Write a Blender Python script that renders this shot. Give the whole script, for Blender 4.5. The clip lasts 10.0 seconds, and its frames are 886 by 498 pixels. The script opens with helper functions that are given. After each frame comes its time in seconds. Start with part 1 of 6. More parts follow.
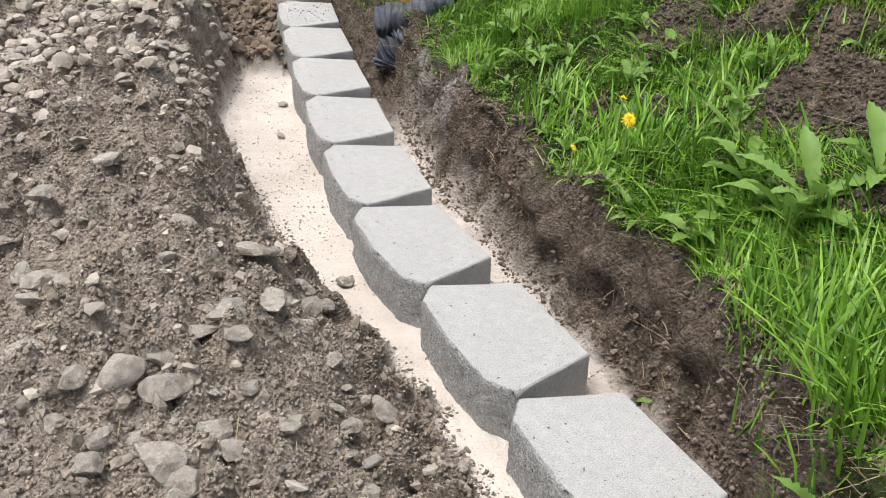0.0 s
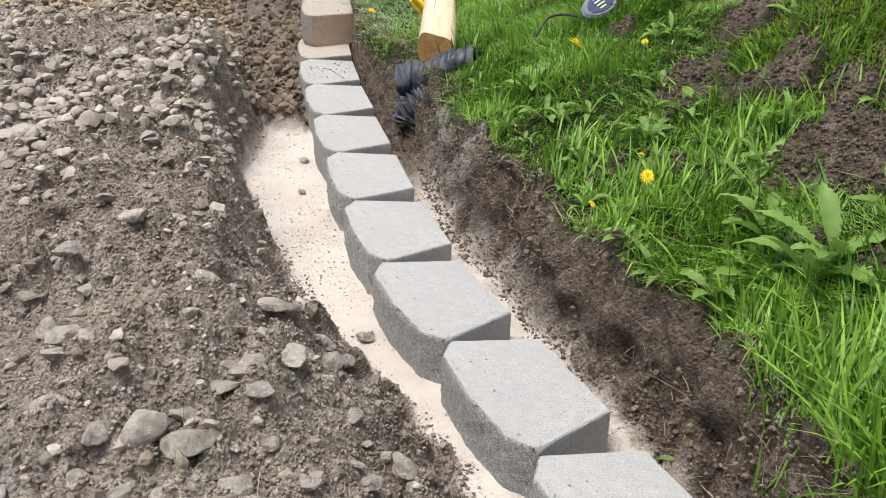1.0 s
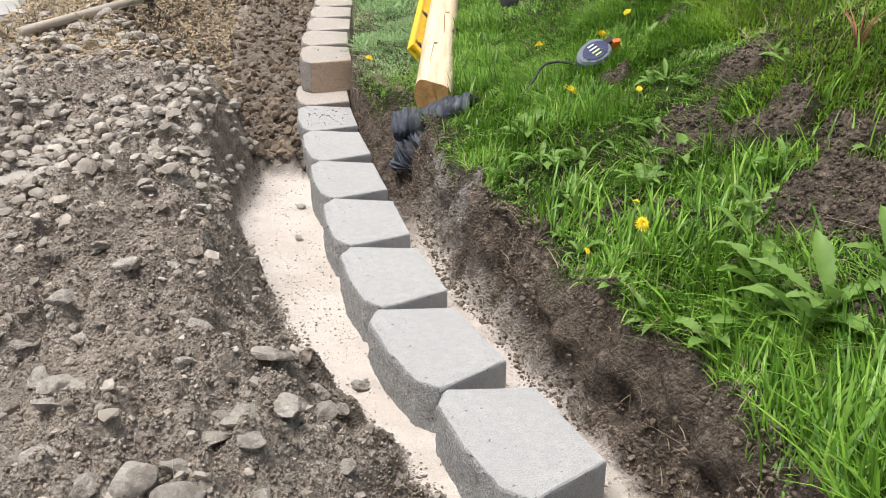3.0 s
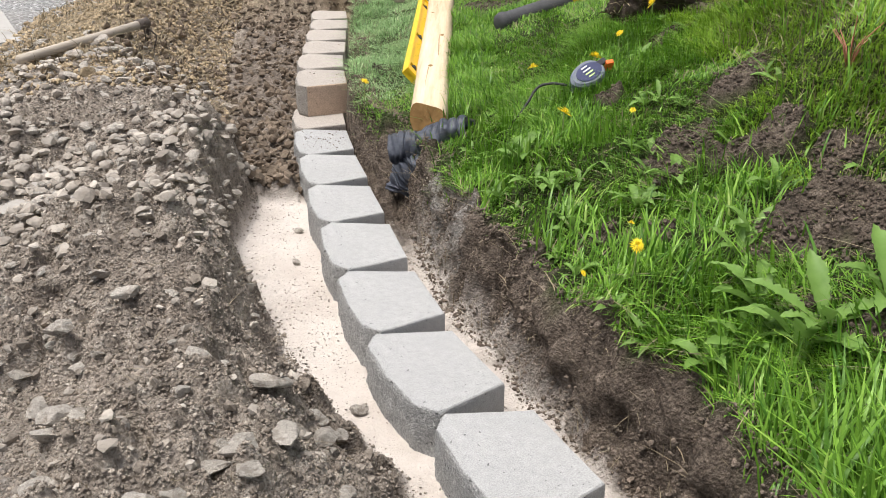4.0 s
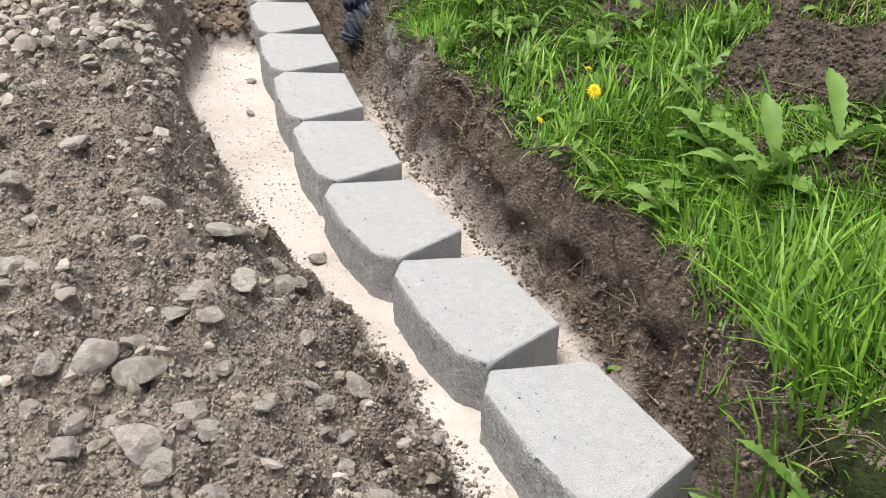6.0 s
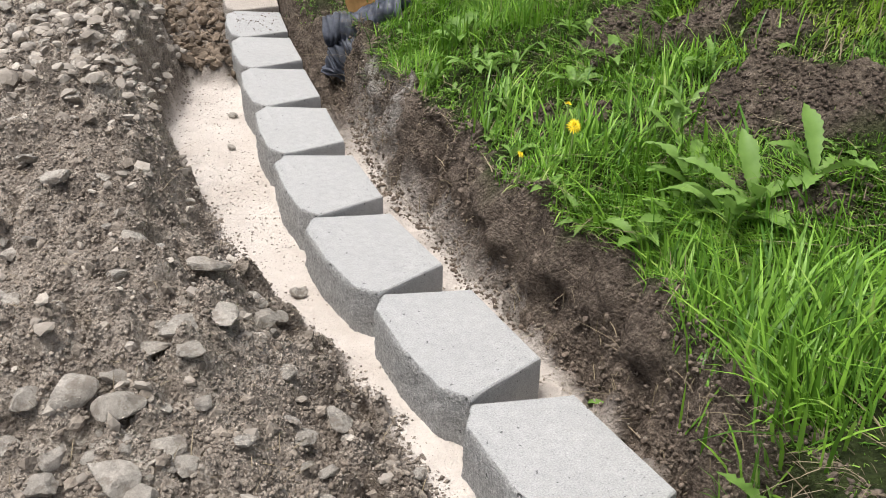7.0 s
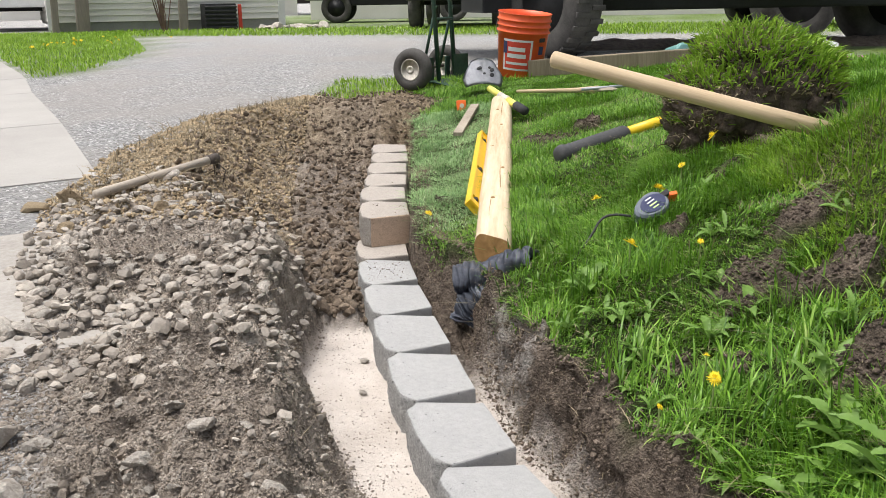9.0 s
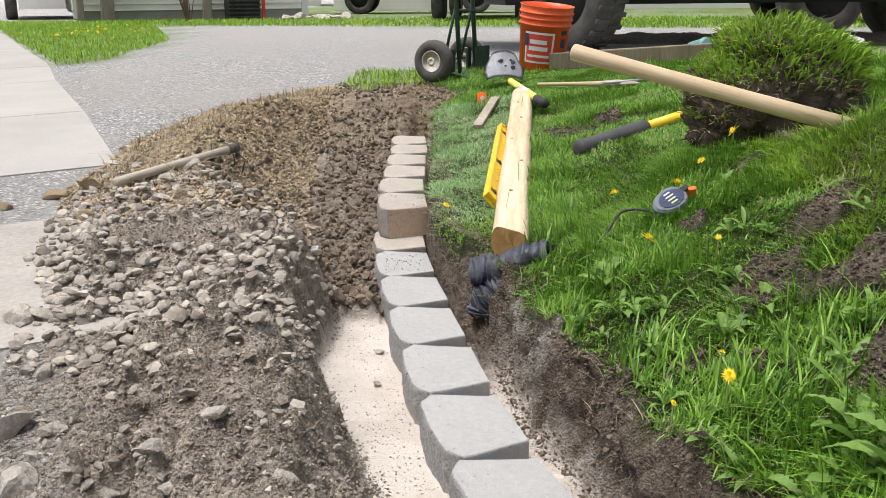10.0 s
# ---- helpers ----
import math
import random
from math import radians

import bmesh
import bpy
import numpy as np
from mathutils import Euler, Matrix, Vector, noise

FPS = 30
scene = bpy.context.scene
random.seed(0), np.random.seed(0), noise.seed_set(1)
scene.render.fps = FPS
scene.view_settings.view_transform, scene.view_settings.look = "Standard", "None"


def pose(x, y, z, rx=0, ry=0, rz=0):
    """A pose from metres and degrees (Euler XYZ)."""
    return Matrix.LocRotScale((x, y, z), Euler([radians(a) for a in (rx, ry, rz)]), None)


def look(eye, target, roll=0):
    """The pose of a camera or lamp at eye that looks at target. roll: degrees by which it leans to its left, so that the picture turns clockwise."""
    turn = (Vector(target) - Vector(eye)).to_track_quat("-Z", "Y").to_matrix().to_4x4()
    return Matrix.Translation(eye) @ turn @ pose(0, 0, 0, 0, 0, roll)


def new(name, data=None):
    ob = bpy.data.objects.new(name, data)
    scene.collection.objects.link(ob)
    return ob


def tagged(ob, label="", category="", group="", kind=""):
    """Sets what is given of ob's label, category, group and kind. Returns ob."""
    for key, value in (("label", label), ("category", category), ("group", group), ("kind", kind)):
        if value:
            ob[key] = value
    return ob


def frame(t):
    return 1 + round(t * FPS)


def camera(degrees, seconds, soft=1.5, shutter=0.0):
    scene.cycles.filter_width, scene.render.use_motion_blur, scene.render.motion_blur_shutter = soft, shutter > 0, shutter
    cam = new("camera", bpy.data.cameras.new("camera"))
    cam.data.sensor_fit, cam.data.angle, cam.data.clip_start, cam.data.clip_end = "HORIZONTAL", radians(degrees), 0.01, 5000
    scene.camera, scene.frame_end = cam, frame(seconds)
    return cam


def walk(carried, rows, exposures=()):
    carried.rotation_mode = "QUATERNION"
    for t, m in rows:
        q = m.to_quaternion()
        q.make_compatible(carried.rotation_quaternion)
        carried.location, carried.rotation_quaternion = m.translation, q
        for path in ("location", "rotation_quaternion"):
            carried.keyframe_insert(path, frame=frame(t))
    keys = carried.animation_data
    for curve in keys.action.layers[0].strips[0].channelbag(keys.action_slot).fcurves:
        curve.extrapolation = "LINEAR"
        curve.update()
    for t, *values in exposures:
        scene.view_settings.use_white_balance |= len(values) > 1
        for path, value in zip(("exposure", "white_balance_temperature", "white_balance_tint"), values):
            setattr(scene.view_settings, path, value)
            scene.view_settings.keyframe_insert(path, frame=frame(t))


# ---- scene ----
# The camera: seconds, x, y, z, pitch, lean, yaw
cam = camera(48.8, 10.0, soft=0.85)
ROWS = [
    (0.0, -0.0080, 0.0059, 0.7726, -28.330, -1.487, -0.323),
    (0.5, -0.0088, -0.0007, 0.7749, -28.197, -1.271, -0.250),
    (1.0, -0.0114, -0.0005, 0.7809, -25.252, -0.955, 0.929),
    (1.5, -0.0104, -0.0024, 0.7824, -24.122, -0.933, 1.549),
    (2.0, -0.0035, -0.0025, 0.7887, -23.896, -0.938, 1.749),
    (2.5, -0.0039, 0.0059, 0.7842, -23.108, -1.139, 1.286),
    (4.0, 0.0012, 0.0023, 0.7997, -21.703, -0.051, 0.933),
    (4.5, -0.0060, -0.0017, 0.8029, -18.768, 0.711, 2.171),
    (5.0, 0.0006, -0.0053, 0.7942, -20.036, 0.761, 2.121),
    (5.5, 0.0046, -0.0022, 0.7862, -28.023, 0.412, 0.779),
    (6.8, 0.0028, -0.0033, 0.7897, -30.719, -1.819, -4.423),
    (7.0, 0.0025, -0.0047, 0.7887, -28.117, -1.261, -3.100),
    (7.5, 0.0001, -0.0068, 0.7968, -25.151, -0.491, -1.228),
    (8.0, -0.0160, -0.0117, 0.8119, -17.581, 0.085, 1.509),
    (8.5, -0.0308, -0.0130, 0.8219, -13.992, 0.750, 3.031),
    (9.0, -0.0374, -0.0068, 0.8120, -14.259, 0.935, 3.948),
    (9.5, -0.0333, -0.0003, 0.8120, -14.443, 0.753, 4.683),
    (10.0, -0.0291, -0.0031, 0.8110, -14.696, 0.433, 5.162),
]
walk(cam, [(t, pose(x, y, z, 0, 0, yaw) @ pose(0, 0, 0, 90 + pitch, 0, 0) @ pose(0, 0, 0, 0, 0, -lean))
           for t, x, y, z, pitch, lean, yaw in ROWS], exposures=[(0.0, 0.48), (0.5, 0.44), (2.5, 0.48), (5.0, 0.49), (5.5, 0.55), (7.0, 0.45), (8.5, 0.40), (10.0, 0.40)])

# Overcast daylight
world = bpy.data.worlds.new("overcast")
scene.world = world
world.use_nodes = True
wn = world.node_tree
sky = wn.nodes.new("ShaderNodeTexSky")
sky.sky_type = "NISHITA"
sky.sun_disc = False
sky.sun_elevation, sky.sun_rotation = radians(74.5), radians(-108)
sky.air_density, sky.dust_density, sky.ozone_density = 1.0, 6.0, 0.6
hue = wn.nodes.new("ShaderNodeHueSaturation")
hue.inputs["Saturation"].default_value = 0.52
wn.links.new(sky.outputs[0], hue.inputs["Color"])
wn.links.new(hue.outputs[0], wn.nodes["Background"].inputs[0])
wn.nodes["Background"].inputs[1].default_value = 0.12
sun = new("sun", bpy.data.lights.new("sun", "SUN"))
sun.data.energy, sun.data.angle, sun.data.color = 2.25, radians(24), (1.0, 0.975, 0.945)
sun.matrix_world = look((-2.1, -0.6, 8.0), (0, 0.1, 0))


# ---- the lie of the land ----
LAT = np.random.RandomState(7).rand(256, 256)


def vnoise(x, y):
    """Smooth value noise between 0 and 1."""
    x, y = np.asarray(x, float), np.asarray(y, float)
    i, j = np.floor(x).astype(int), np.floor(y).astype(int)
    u, v = x - i, y - j
    u, v = u * u * (3 - 2 * u), v * v * (3 - 2 * v)
    a, b = LAT[i & 255, j & 255], LAT[(i + 1) & 255, j & 255]
    c, d = LAT[i & 255, (j + 1) & 255], LAT[(i + 1) & 255, (j + 1) & 255]
    return (a * (1 - u) + b * u) * (1 - v) + (c * (1 - u) + d * u) * v


def fbm(x, y, scale, octaves=4, seed=0):
    """Noise about 0, with grains of about scale metres and finer."""
    total, amp, f = 0, 0.5, 1 / scale
    for o in range(octaves):
        total = total + amp * (vnoise(x * f + 17.3 * (o + 1) + 5.1 * seed, y * f + 9.7 * (o + 1) + 3.7 * seed) * 2 - 1)
        amp, f = amp * 0.5, f * 2.03
    return total


def cells(x, y, size, seed, share=1.0):
    """Rounded lumps about size across, strewn on a jittered lattice; a share of the places holds one."""
    x, y = np.asarray(x, float) / size + 11.7 * seed, np.asarray(y, float) / size + 4.3 * seed
    i, j = np.floor(x).astype(int), np.floor(y).astype(int)
    best = np.zeros_like(x)
    for di in (-1, 0, 1):
        for dj in (-1, 0, 1):
            a, b = (i + di) & 255, (j + dj) & 255
            u, v, w = LAT[a, b], LAT[b, (a + 101) & 255], LAT[(a + 57) & 255, (b + 23) & 255]
            r = (0.35 + 0.45 * w) * (LAT[(b + 71) & 255, a] < share)
            d2 = (x - (i + di) - u) ** 2 * (0.7 + 0.6 * v) + (y - (j + dj) - v) ** 2 * (1.3 - 0.6 * v)
            best = np.maximum(best, np.sqrt(np.clip(r * r - d2, 0, None)))
    return best * size


def ramp(v, a, b):
    s = np.clip((v - a) / (b - a), 0, 1)
    return s * s * (3 - 2 * s)


# back edge of the row of blocks: y, x
WALL_Y = [0.10, 0.43, 0.69, 0.959, 1.238, 1.514, 1.785, 2.068, 2.358, 2.645, 2.924, 3.21, 3.653, 3.94, 4.239, 4.537, 4.839, 6.0]
WALL_X = [0.70, 0.54, 0.41, 0.287, 0.165, 0.036, -0.055, -0.134, -0.206, -0.272, -0.333, -0.385, -0.425, -0.45, -0.48, -0.505, -0.535, -0.65]
DEPTH = 0.172


def across(x, y):
    """Distance behind (plus) or before (minus) the blocks' back edge."""
    slope = np.interp(y, [0.9, 1.4, 2.0, 3.0, 5.0], [0.44, 0.40, 0.27, 0.2, 0.1])
    return (x - np.interp(y, WALL_Y, WALL_X)) / np.sqrt(1 + slope ** 2)


def base_z(x, y):
    return 0.042 * np.clip(y, -2, 7.5)


def sand_width(y):
    return np.interp(y, [0.4, 0.96, 1.126, 1.234, 1.393, 1.57, 1.7, 1.82, 2.0, 2.2, 2.35, 2.49, 2.6, 3.0, 3.6, 4.6], [0.05, 0.05, 0.042, 0.056, 0.082, 0.11, 0.122, 0.14, 0.195, 0.20, 0.165, 0.128, 0.10, 0.14, 0.26, 0.36])


def mound_edge(y):
    return np.interp(y, [0.0, 0.5, 0.8, 1.31, 1.67, 1.91, 2.24, 2.46, 2.97, 3.3, 3.6, 4.2, 5.2, 5.75, 6.2], [-0.42, -0.44, -0.50, -0.80, -0.95, -1.05, -1.14, -1.30, -1.46, -1.58, -1.60, -1.70, -1.62, -1.33, -1.1])


def bank_foot(y):
    return np.interp(y, [0.7, 0.86, 1.03, 1.17, 1.37, 1.53, 1.7, 1.84, 2.0, 2.3, 2.6, 2.75, 2.9, 5.0], [0.01, 0.04, 0.085, 0.09, 0.085, 0.085, 0.085, 0.05, 0.065, 0.085, 0.07, 0.025, 0.0, 0.0])


def lawn_z(x, y):
    u = across(x, y)
    edge = np.interp(y, [1.0, 3.0, 4.8, 6.0, 8.0], [0.10, 0.125, 0.18, 0.30, 0.315])
    grade = np.interp(y, [2.5, 4.5, 6.0, 8.0], [0.40, 0.26, 0.10, 0.0])
    rise = np.clip(u - 0.13, 0, 1.6)
    hump = 0.17 * np.exp(-((x - 0.98) ** 2 / 0.09 + (y - 1.95) ** 2 / 0.14))
    hump = hump + 0.07 * np.exp(-((x - 0.86) ** 2 / 0.03 + (y - 2.42) ** 2 / 0.05))
    z = edge + grade * (rise - 0.12 * rise ** 2) + hump
    far = ramp(np.hypot(x, np.clip(y - 4, 0, 99) * 1.4), 3.0, 6.0)
    return z * (1 - far) + base_z(x, y) * far + 0.022 * fbm(x, y, 0.35, 3, 1) * (1 - far)


def mound_z(x, y):
    top = np.interp(y, [0.5, 1.0, 1.4, 2.5, 4.0, 5.2, 6.2], [0.07, 0.09, 0.14, 0.17, 0.22, 0.30, 0.24])
    left = mound_edge(y) + 0.10 * fbm(x, y, 0.5, 3, 2)
    rise = ramp(x, left, left + 0.40)
    back = 1 - ramp(y, 5.2, 6.3)
    b = base_z(x, y)
    return b + (top - b).clip(0.02) * rise * back


def zones(x, y):
    """Height and the shares of sand, lawn and driveway."""
    u = across(x, y)
    w = -u - DEPTH
    wob = 0.035 * fbm(x, y, 0.18, 4, 3)
    sw = sand_width(y) + wob
    bw = np.interp(y, [0.5, 1.2, 1.6, 2.0, 2.5, 2.9, 4.0], [0.30, 0.26, 0.18, 0.075, 0.10, 0.32, 0.55])
    floor = np.interp(y, [2.45, 2.70, 3.2, 4.6, 5.3, 6.0], [-0.085, -0.045, -0.04, 0.0, 0.10, 0.17])
    m = mound_z(x, y)
    left = floor + (m - floor) * ramp(w, sw - 0.015, sw + bw)
    foot = bank_foot(y) + 0.5 * wob
    lawn = lawn_z(x, y)
    close = ramp(y, 2.68, 2.95)
    behind = (-0.075 + 0.02 * fbm(x, y, 0.08, 3, 4)) * (1 - close) + (lawn - 0.035) * close
    right = behind + (lawn - behind) * ramp(u, foot, foot + np.interp(y, [0.9, 1.3, 2.2, 2.7], [0.055, 0.07, 0.06, 0.05]) + 0.02 * fbm(x, y, 0.1, 2, 9))
    right = -0.08 + (right + 0.08) * ramp(u, 0.0, 0.018)
    side = ramp(u, -0.12, -0.05)
    z = left * (1 - side) + right * side
    # the trench ends and the land closes behind it
    end = ramp(y, 5.0, 5.5)
    mixw = ramp(u, -0.35, 0.25)
    z = z * (1 - end) + (m * (1 - mixw) + lawn * mixw) * end
    sand = (1 - ramp(w, sw - 0.01, sw + 0.02)) * (1 - ramp(y + 0.3 * wob, 2.5, 2.6)) * (u < -0.05)
    sand = np.maximum(sand, 0.9 * (u > -0.05) * (1 - ramp(u, foot - np.interp(y, [1.2, 1.5], [0.05, 0.01]), foot + np.interp(y, [1.2, 1.5], [-0.01, 0.028]))) * (1 - ramp(y, 2.0, 2.4)))
    rim = np.interp(y, [0.8, 1.0, 1.3, 2.2, 2.7], [0.015, 0.035, 0.055, 0.042, 0.03]) * (1 - 0.6 * close) + 0.03 * fbm(x, y, 0.09, 3, 19)
    grass = ramp(u, foot + rim, foot + rim + 0.03) * ramp(x - np.interp(y, [4.9, 5.6, 6.2], [-0.6, -0.40, -0.9]), -0.02, 0.06)
    soil = np.maximum(ramp(x, mound_edge(y) - 0.05, mound_edge(y) + 0.12 + 0.25 * wob) * (1 - ramp(y, 5.9, 6.4)) * (x < 3), (u > -0.2) * (y < 4.9))
    # the digging stops a little behind the camera
    dug = ramp(y, -0.5, 0.2)
    open_land = np.where(u > -0.4, lawn, base_z(x, y))
    z = z * dug + open_land * (1 - dug)
    soil = np.where((u < 0) & (y < 0.2), soil * dug, soil)
    grass = np.where((u > -0.3) & (y < 0.2), np.maximum(grass, 1 - dug), grass)
    return z, sand * dug, grass * (y < 6.6), soil


def rough_z(x, y):
    """The full height with clods and unevenness."""
    z, sand, grass, soil = zones(x, y)
    u = across(x, y)
    under = (u > -DEPTH - 0.01) & (u < 0.015) & (y < 5.0)
    # trodden smooth in places, broken into clods elsewhere
    broken = (0.4 + 0.8 * ramp(vnoise(x * 6.5 + 31, y * 6.5 + 4), 0.28, 0.62)) * (1 - 0.6 * ramp(y, 2.3, 3.3))
    lumps = 0.030 * fbm(x, y, 0.22, 3, 5) - 0.018
    lumps = lumps + broken * (0.55 * cells(x, y, 0.085, 3, 0.45) + 0.95 * cells(x, y, 0.045, 5, 0.6) + 0.9 * cells(x, y, 0.021, 7, 0.75) + 0.020 * fbm(x, y, 0.03, 3, 8))
    calm = np.clip(1 - 0.92 * sand - 0.75 * grass, 0.05, 1) * soil * np.where(under, 0, 1)
    return z + lumps * calm


def ground(x, y):
    return float(rough_z(np.array([x]), np.array([y]))[0])


# ---- materials ----
def shader(name, rough=0.8, metal=0.0, spec=0.3):
    m = bpy.data.materials.new(name)
    m.use_nodes = True
    b = m.node_tree.nodes["Principled BSDF"]
    b.inputs["Roughness"].default_value, b.inputs["Metallic"].default_value = rough, metal
    b.inputs["Specular IOR Level"].default_value = spec
    return m, m.node_tree, b


def coords(nt, scale=1.0, stretch=None):
    c = nt.nodes.new("ShaderNodeTexCoord")
    mp = nt.nodes.new("ShaderNodeMapping")
    mp.inputs["Scale"].default_value = stretch or (scale, scale, scale)
    nt.links.new(c.outputs["Object"], mp.inputs["Vector"])
    return mp.outputs[0]


def noise_node(nt, vec, scale, detail=4, rough=0.6):
    n = nt.nodes.new("ShaderNodeTexNoise")
    n.inputs["Scale"].default_value, n.inputs["Detail"].default_value, n.inputs["Roughness"].default_value = scale, detail, rough
    nt.links.new(vec, n.inputs["Vector"])
    return n.outputs["Fac"]


def colours(nt, fac, *stops):
    r = nt.nodes.new("ShaderNodeValToRGB")
    e = r.color_ramp.elements
    while len(e) < len(stops):
        e.new(0.5)
    for k, (p, c) in enumerate(stops):
        e[k].position, e[k].color = p, (*c, 1)
    nt.links.new(fac, r.inputs[0])
    return r.outputs[0]


def mixed(nt, fac, a, b, mode="MIX"):
    n = nt.nodes.new("ShaderNodeMix")
    n.data_type, n.blend_type = "RGBA", mode
    for socket, value in ((n.inputs[0], fac), (n.inputs[6], a), (n.inputs[7], b)):
        if isinstance(value, (int, float)):
            socket.default_value = value
        elif isinstance(value, tuple):
            socket.default_value = (*value, 1)
        else:
            nt.links.new(value, socket)
    return n.outputs[2]


def maths(nt, op, a, b=None):
    n = nt.nodes.new("ShaderNodeMath")
    n.operation = op
    for socket, value in ((n.inputs[0], a), (n.inputs[1], b)):
        if value is None:
            continue
        if isinstance(value, (int, float)):
            socket.default_value = value
        else:
            nt.links.new(value, socket)
    return n.outputs[0]


def bump(nt, b, height, depth, strength=1.0):
    n = nt.nodes.new("ShaderNodeBump")
    n.inputs["Strength"].default_value, n.inputs["Distance"].default_value = strength, depth
    nt.links.new(height, n.inputs["Height"])
    nt.links.new(n.outputs[0], b.inputs["Normal"])


def grained(name, dark, light, fine=120, coarse=9, depth=0.002, rough=0.85, share=0.4, metal=0.0, spec=0.3, stretch=None, per_object=0.0, per_island=0.0):
    """A surface with fine grain, coarse stains and a little relief."""
    m, nt, b = shader(name, rough, metal, spec)
    v = coords(nt, 1.0, stretch)
    f, c = noise_node(nt, v, fine, 5, 0.7), noise_node(nt, v, coarse, 4, 0.6)
    k = maths(nt, "ADD", maths(nt, "MULTIPLY", f, share), maths(nt, "MULTIPLY", c, 1 - share))
    col = colours(nt, k, (0.32, dark), (0.68, light))
    if per_object:
        o = nt.nodes.new("ShaderNodeObjectInfo")
        col = mixed(nt, maths(nt, "MULTIPLY", o.outputs["Random"], per_object), col, tuple(0.45 * x for x in dark))
    if per_island:
        g = nt.nodes.new("ShaderNodeNewGeometry")
        col = mixed(nt, maths(nt, "MULTIPLY", g.outputs["Random Per Island"], per_island), col, tuple(0.4 * x for x in dark))
    nt.links.new(col, b.inputs["Base Color"])
    if depth:
        bump(nt, b, k, depth)
    return m


def attribute(nt, name):
    a = nt.nodes.new("ShaderNodeAttribute")
    a.attribute_name = name
    return a.outputs["Fac"]


def ground_material():
    m, nt, b = shader("earth", 0.92, 0, 0.2)
    v = coords(nt)
    fine, mid, big = noise_node(nt, v, 170, 6, 0.75), noise_node(nt, v, 28, 5, 0.7), noise_node(nt, v, 3.2, 4, 0.6)
    k = maths(nt, "ADD", maths(nt, "MULTIPLY", fine, 0.45), maths(nt, "MULTIPLY", mid, 0.55))
    # damp soil tones; the darkest stop also paints in shade between crumbs
    damp = colours(nt, k, (0.35, (0.024, 0.017, 0.013)), (0.52, (0.165, 0.130, 0.102)), (0.68, (0.38, 0.31, 0.25)))
    dried = colours(nt, k, (0.35, (0.12, 0.096, 0.076)), (0.50, (0.47, 0.405, 0.34)), (0.66, (0.80, 0.73, 0.64)))
    soil = mixed(nt, maths(nt, "MULTIPLY", attribute(nt, "dried"), colours(nt, big, (0.36, (0.45, 0.45, 0.45)), (0.62, (1, 1, 1)))), damp, dried)
    soil = mixed(nt, maths(nt, "MULTIPLY", attribute(nt, "tan"), 0.85), soil, colours(nt, k, (0.33, (0.15, 0.105, 0.06)), (0.50, (0.42, 0.325, 0.205)), (0.68, (0.70, 0.58, 0.40))))
    speck = noise_node(nt, v, 85, 3, 0.8)
    sand = colours(nt, maths(nt, "ADD", maths(nt, "MULTIPLY", fine, 0.3), maths(nt, "MULTIPLY", noise_node(nt, v, 7, 4, 0.6), 0.7)),
                   (0.33, (0.52, 0.462, 0.41)), (0.62, (0.67, 0.612, 0.56)))
    sand = mixed(nt, colours(nt, speck, (0.72, (0, 0, 0)), (0.78, (0.4, 0.4, 0.4))), sand, (0.24, 0.20, 0.165))
    # turf ground near black: shade between the blades is put into its colour
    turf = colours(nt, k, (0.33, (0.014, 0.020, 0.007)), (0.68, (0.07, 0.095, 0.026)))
    vor = nt.nodes.new("ShaderNodeTexVoronoi")
    vor.inputs["Scale"].default_value = 95
    nt.links.new(v, vor.inputs["Vector"])
    grit = nt.nodes.new("ShaderNodeSeparateColor")
    nt.links.new(vor.outputs["Color"], grit.inputs[0])
    gravel = colours(nt, grit.outputs[0], (0.05, (0.19, 0.19, 0.19)), (0.45, (0.37, 0.37, 0.365)), (0.80, (0.46, 0.46, 0.455)), (0.97, (0.82, 0.82, 0.81)))
    gravel = mixed(nt, colours(nt, noise_node(nt, v, 1.1, 5, 0.65), (0.40, (0, 0, 0)), (0.62, (0.7, 0.7, 0.7))), gravel, (0.42, 0.395, 0.37))
    meadow = colours(nt, noise_node(nt, v, 9, 6, 0.75), (0.3, (0.05, 0.10, 0.016)), (0.7, (0.20, 0.29, 0.055)))
    col = mixed(nt, attribute(nt, "drive"), soil, gravel)
    col = mixed(nt, attribute(nt, "meadow"), col, meadow)
    col = mixed(nt, attribute(nt, "sand"), col, sand)
    crust = colours(nt, noise_node(nt, v, 60, 5, 0.75), (0.38, (0.0, 0.0, 0.0)), (0.56, (0.9, 0.9, 0.9)))
    col = mixed(nt, maths(nt, "MULTIPLY", attribute(nt, "lime"), crust), col, (0.50, 0.47, 0.43))
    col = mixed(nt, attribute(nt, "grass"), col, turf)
    nt.links.new(col, b.inputs["Base Color"])
    h = maths(nt, "ADD", maths(nt, "MULTIPLY", k, maths(nt, "SUBTRACT", 1.0, maths(nt, "MULTIPLY", attribute(nt, "sand"), 0.75))), maths(nt, "MULTIPLY", speck, 0.25))
    crumb = nt.nodes.new("ShaderNodeTexVoronoi")
    crumb.inputs["Scale"].default_value, crumb.inputs["Randomness"].default_value = 165, 1.0
    nt.links.new(v, crumb.inputs["Vector"])
    loose = maths(nt, "SUBTRACT", 1.0, maths(nt, "MAXIMUM", attribute(nt, "sand"), attribute(nt, "drive")))
    h = maths(nt, "SUBTRACT", h, maths(nt, "MULTIPLY", maths(nt, "MULTIPLY", crumb.outputs["Distance"], 0.30), loose))
    bump(nt, b, h, 0.024)
    return m


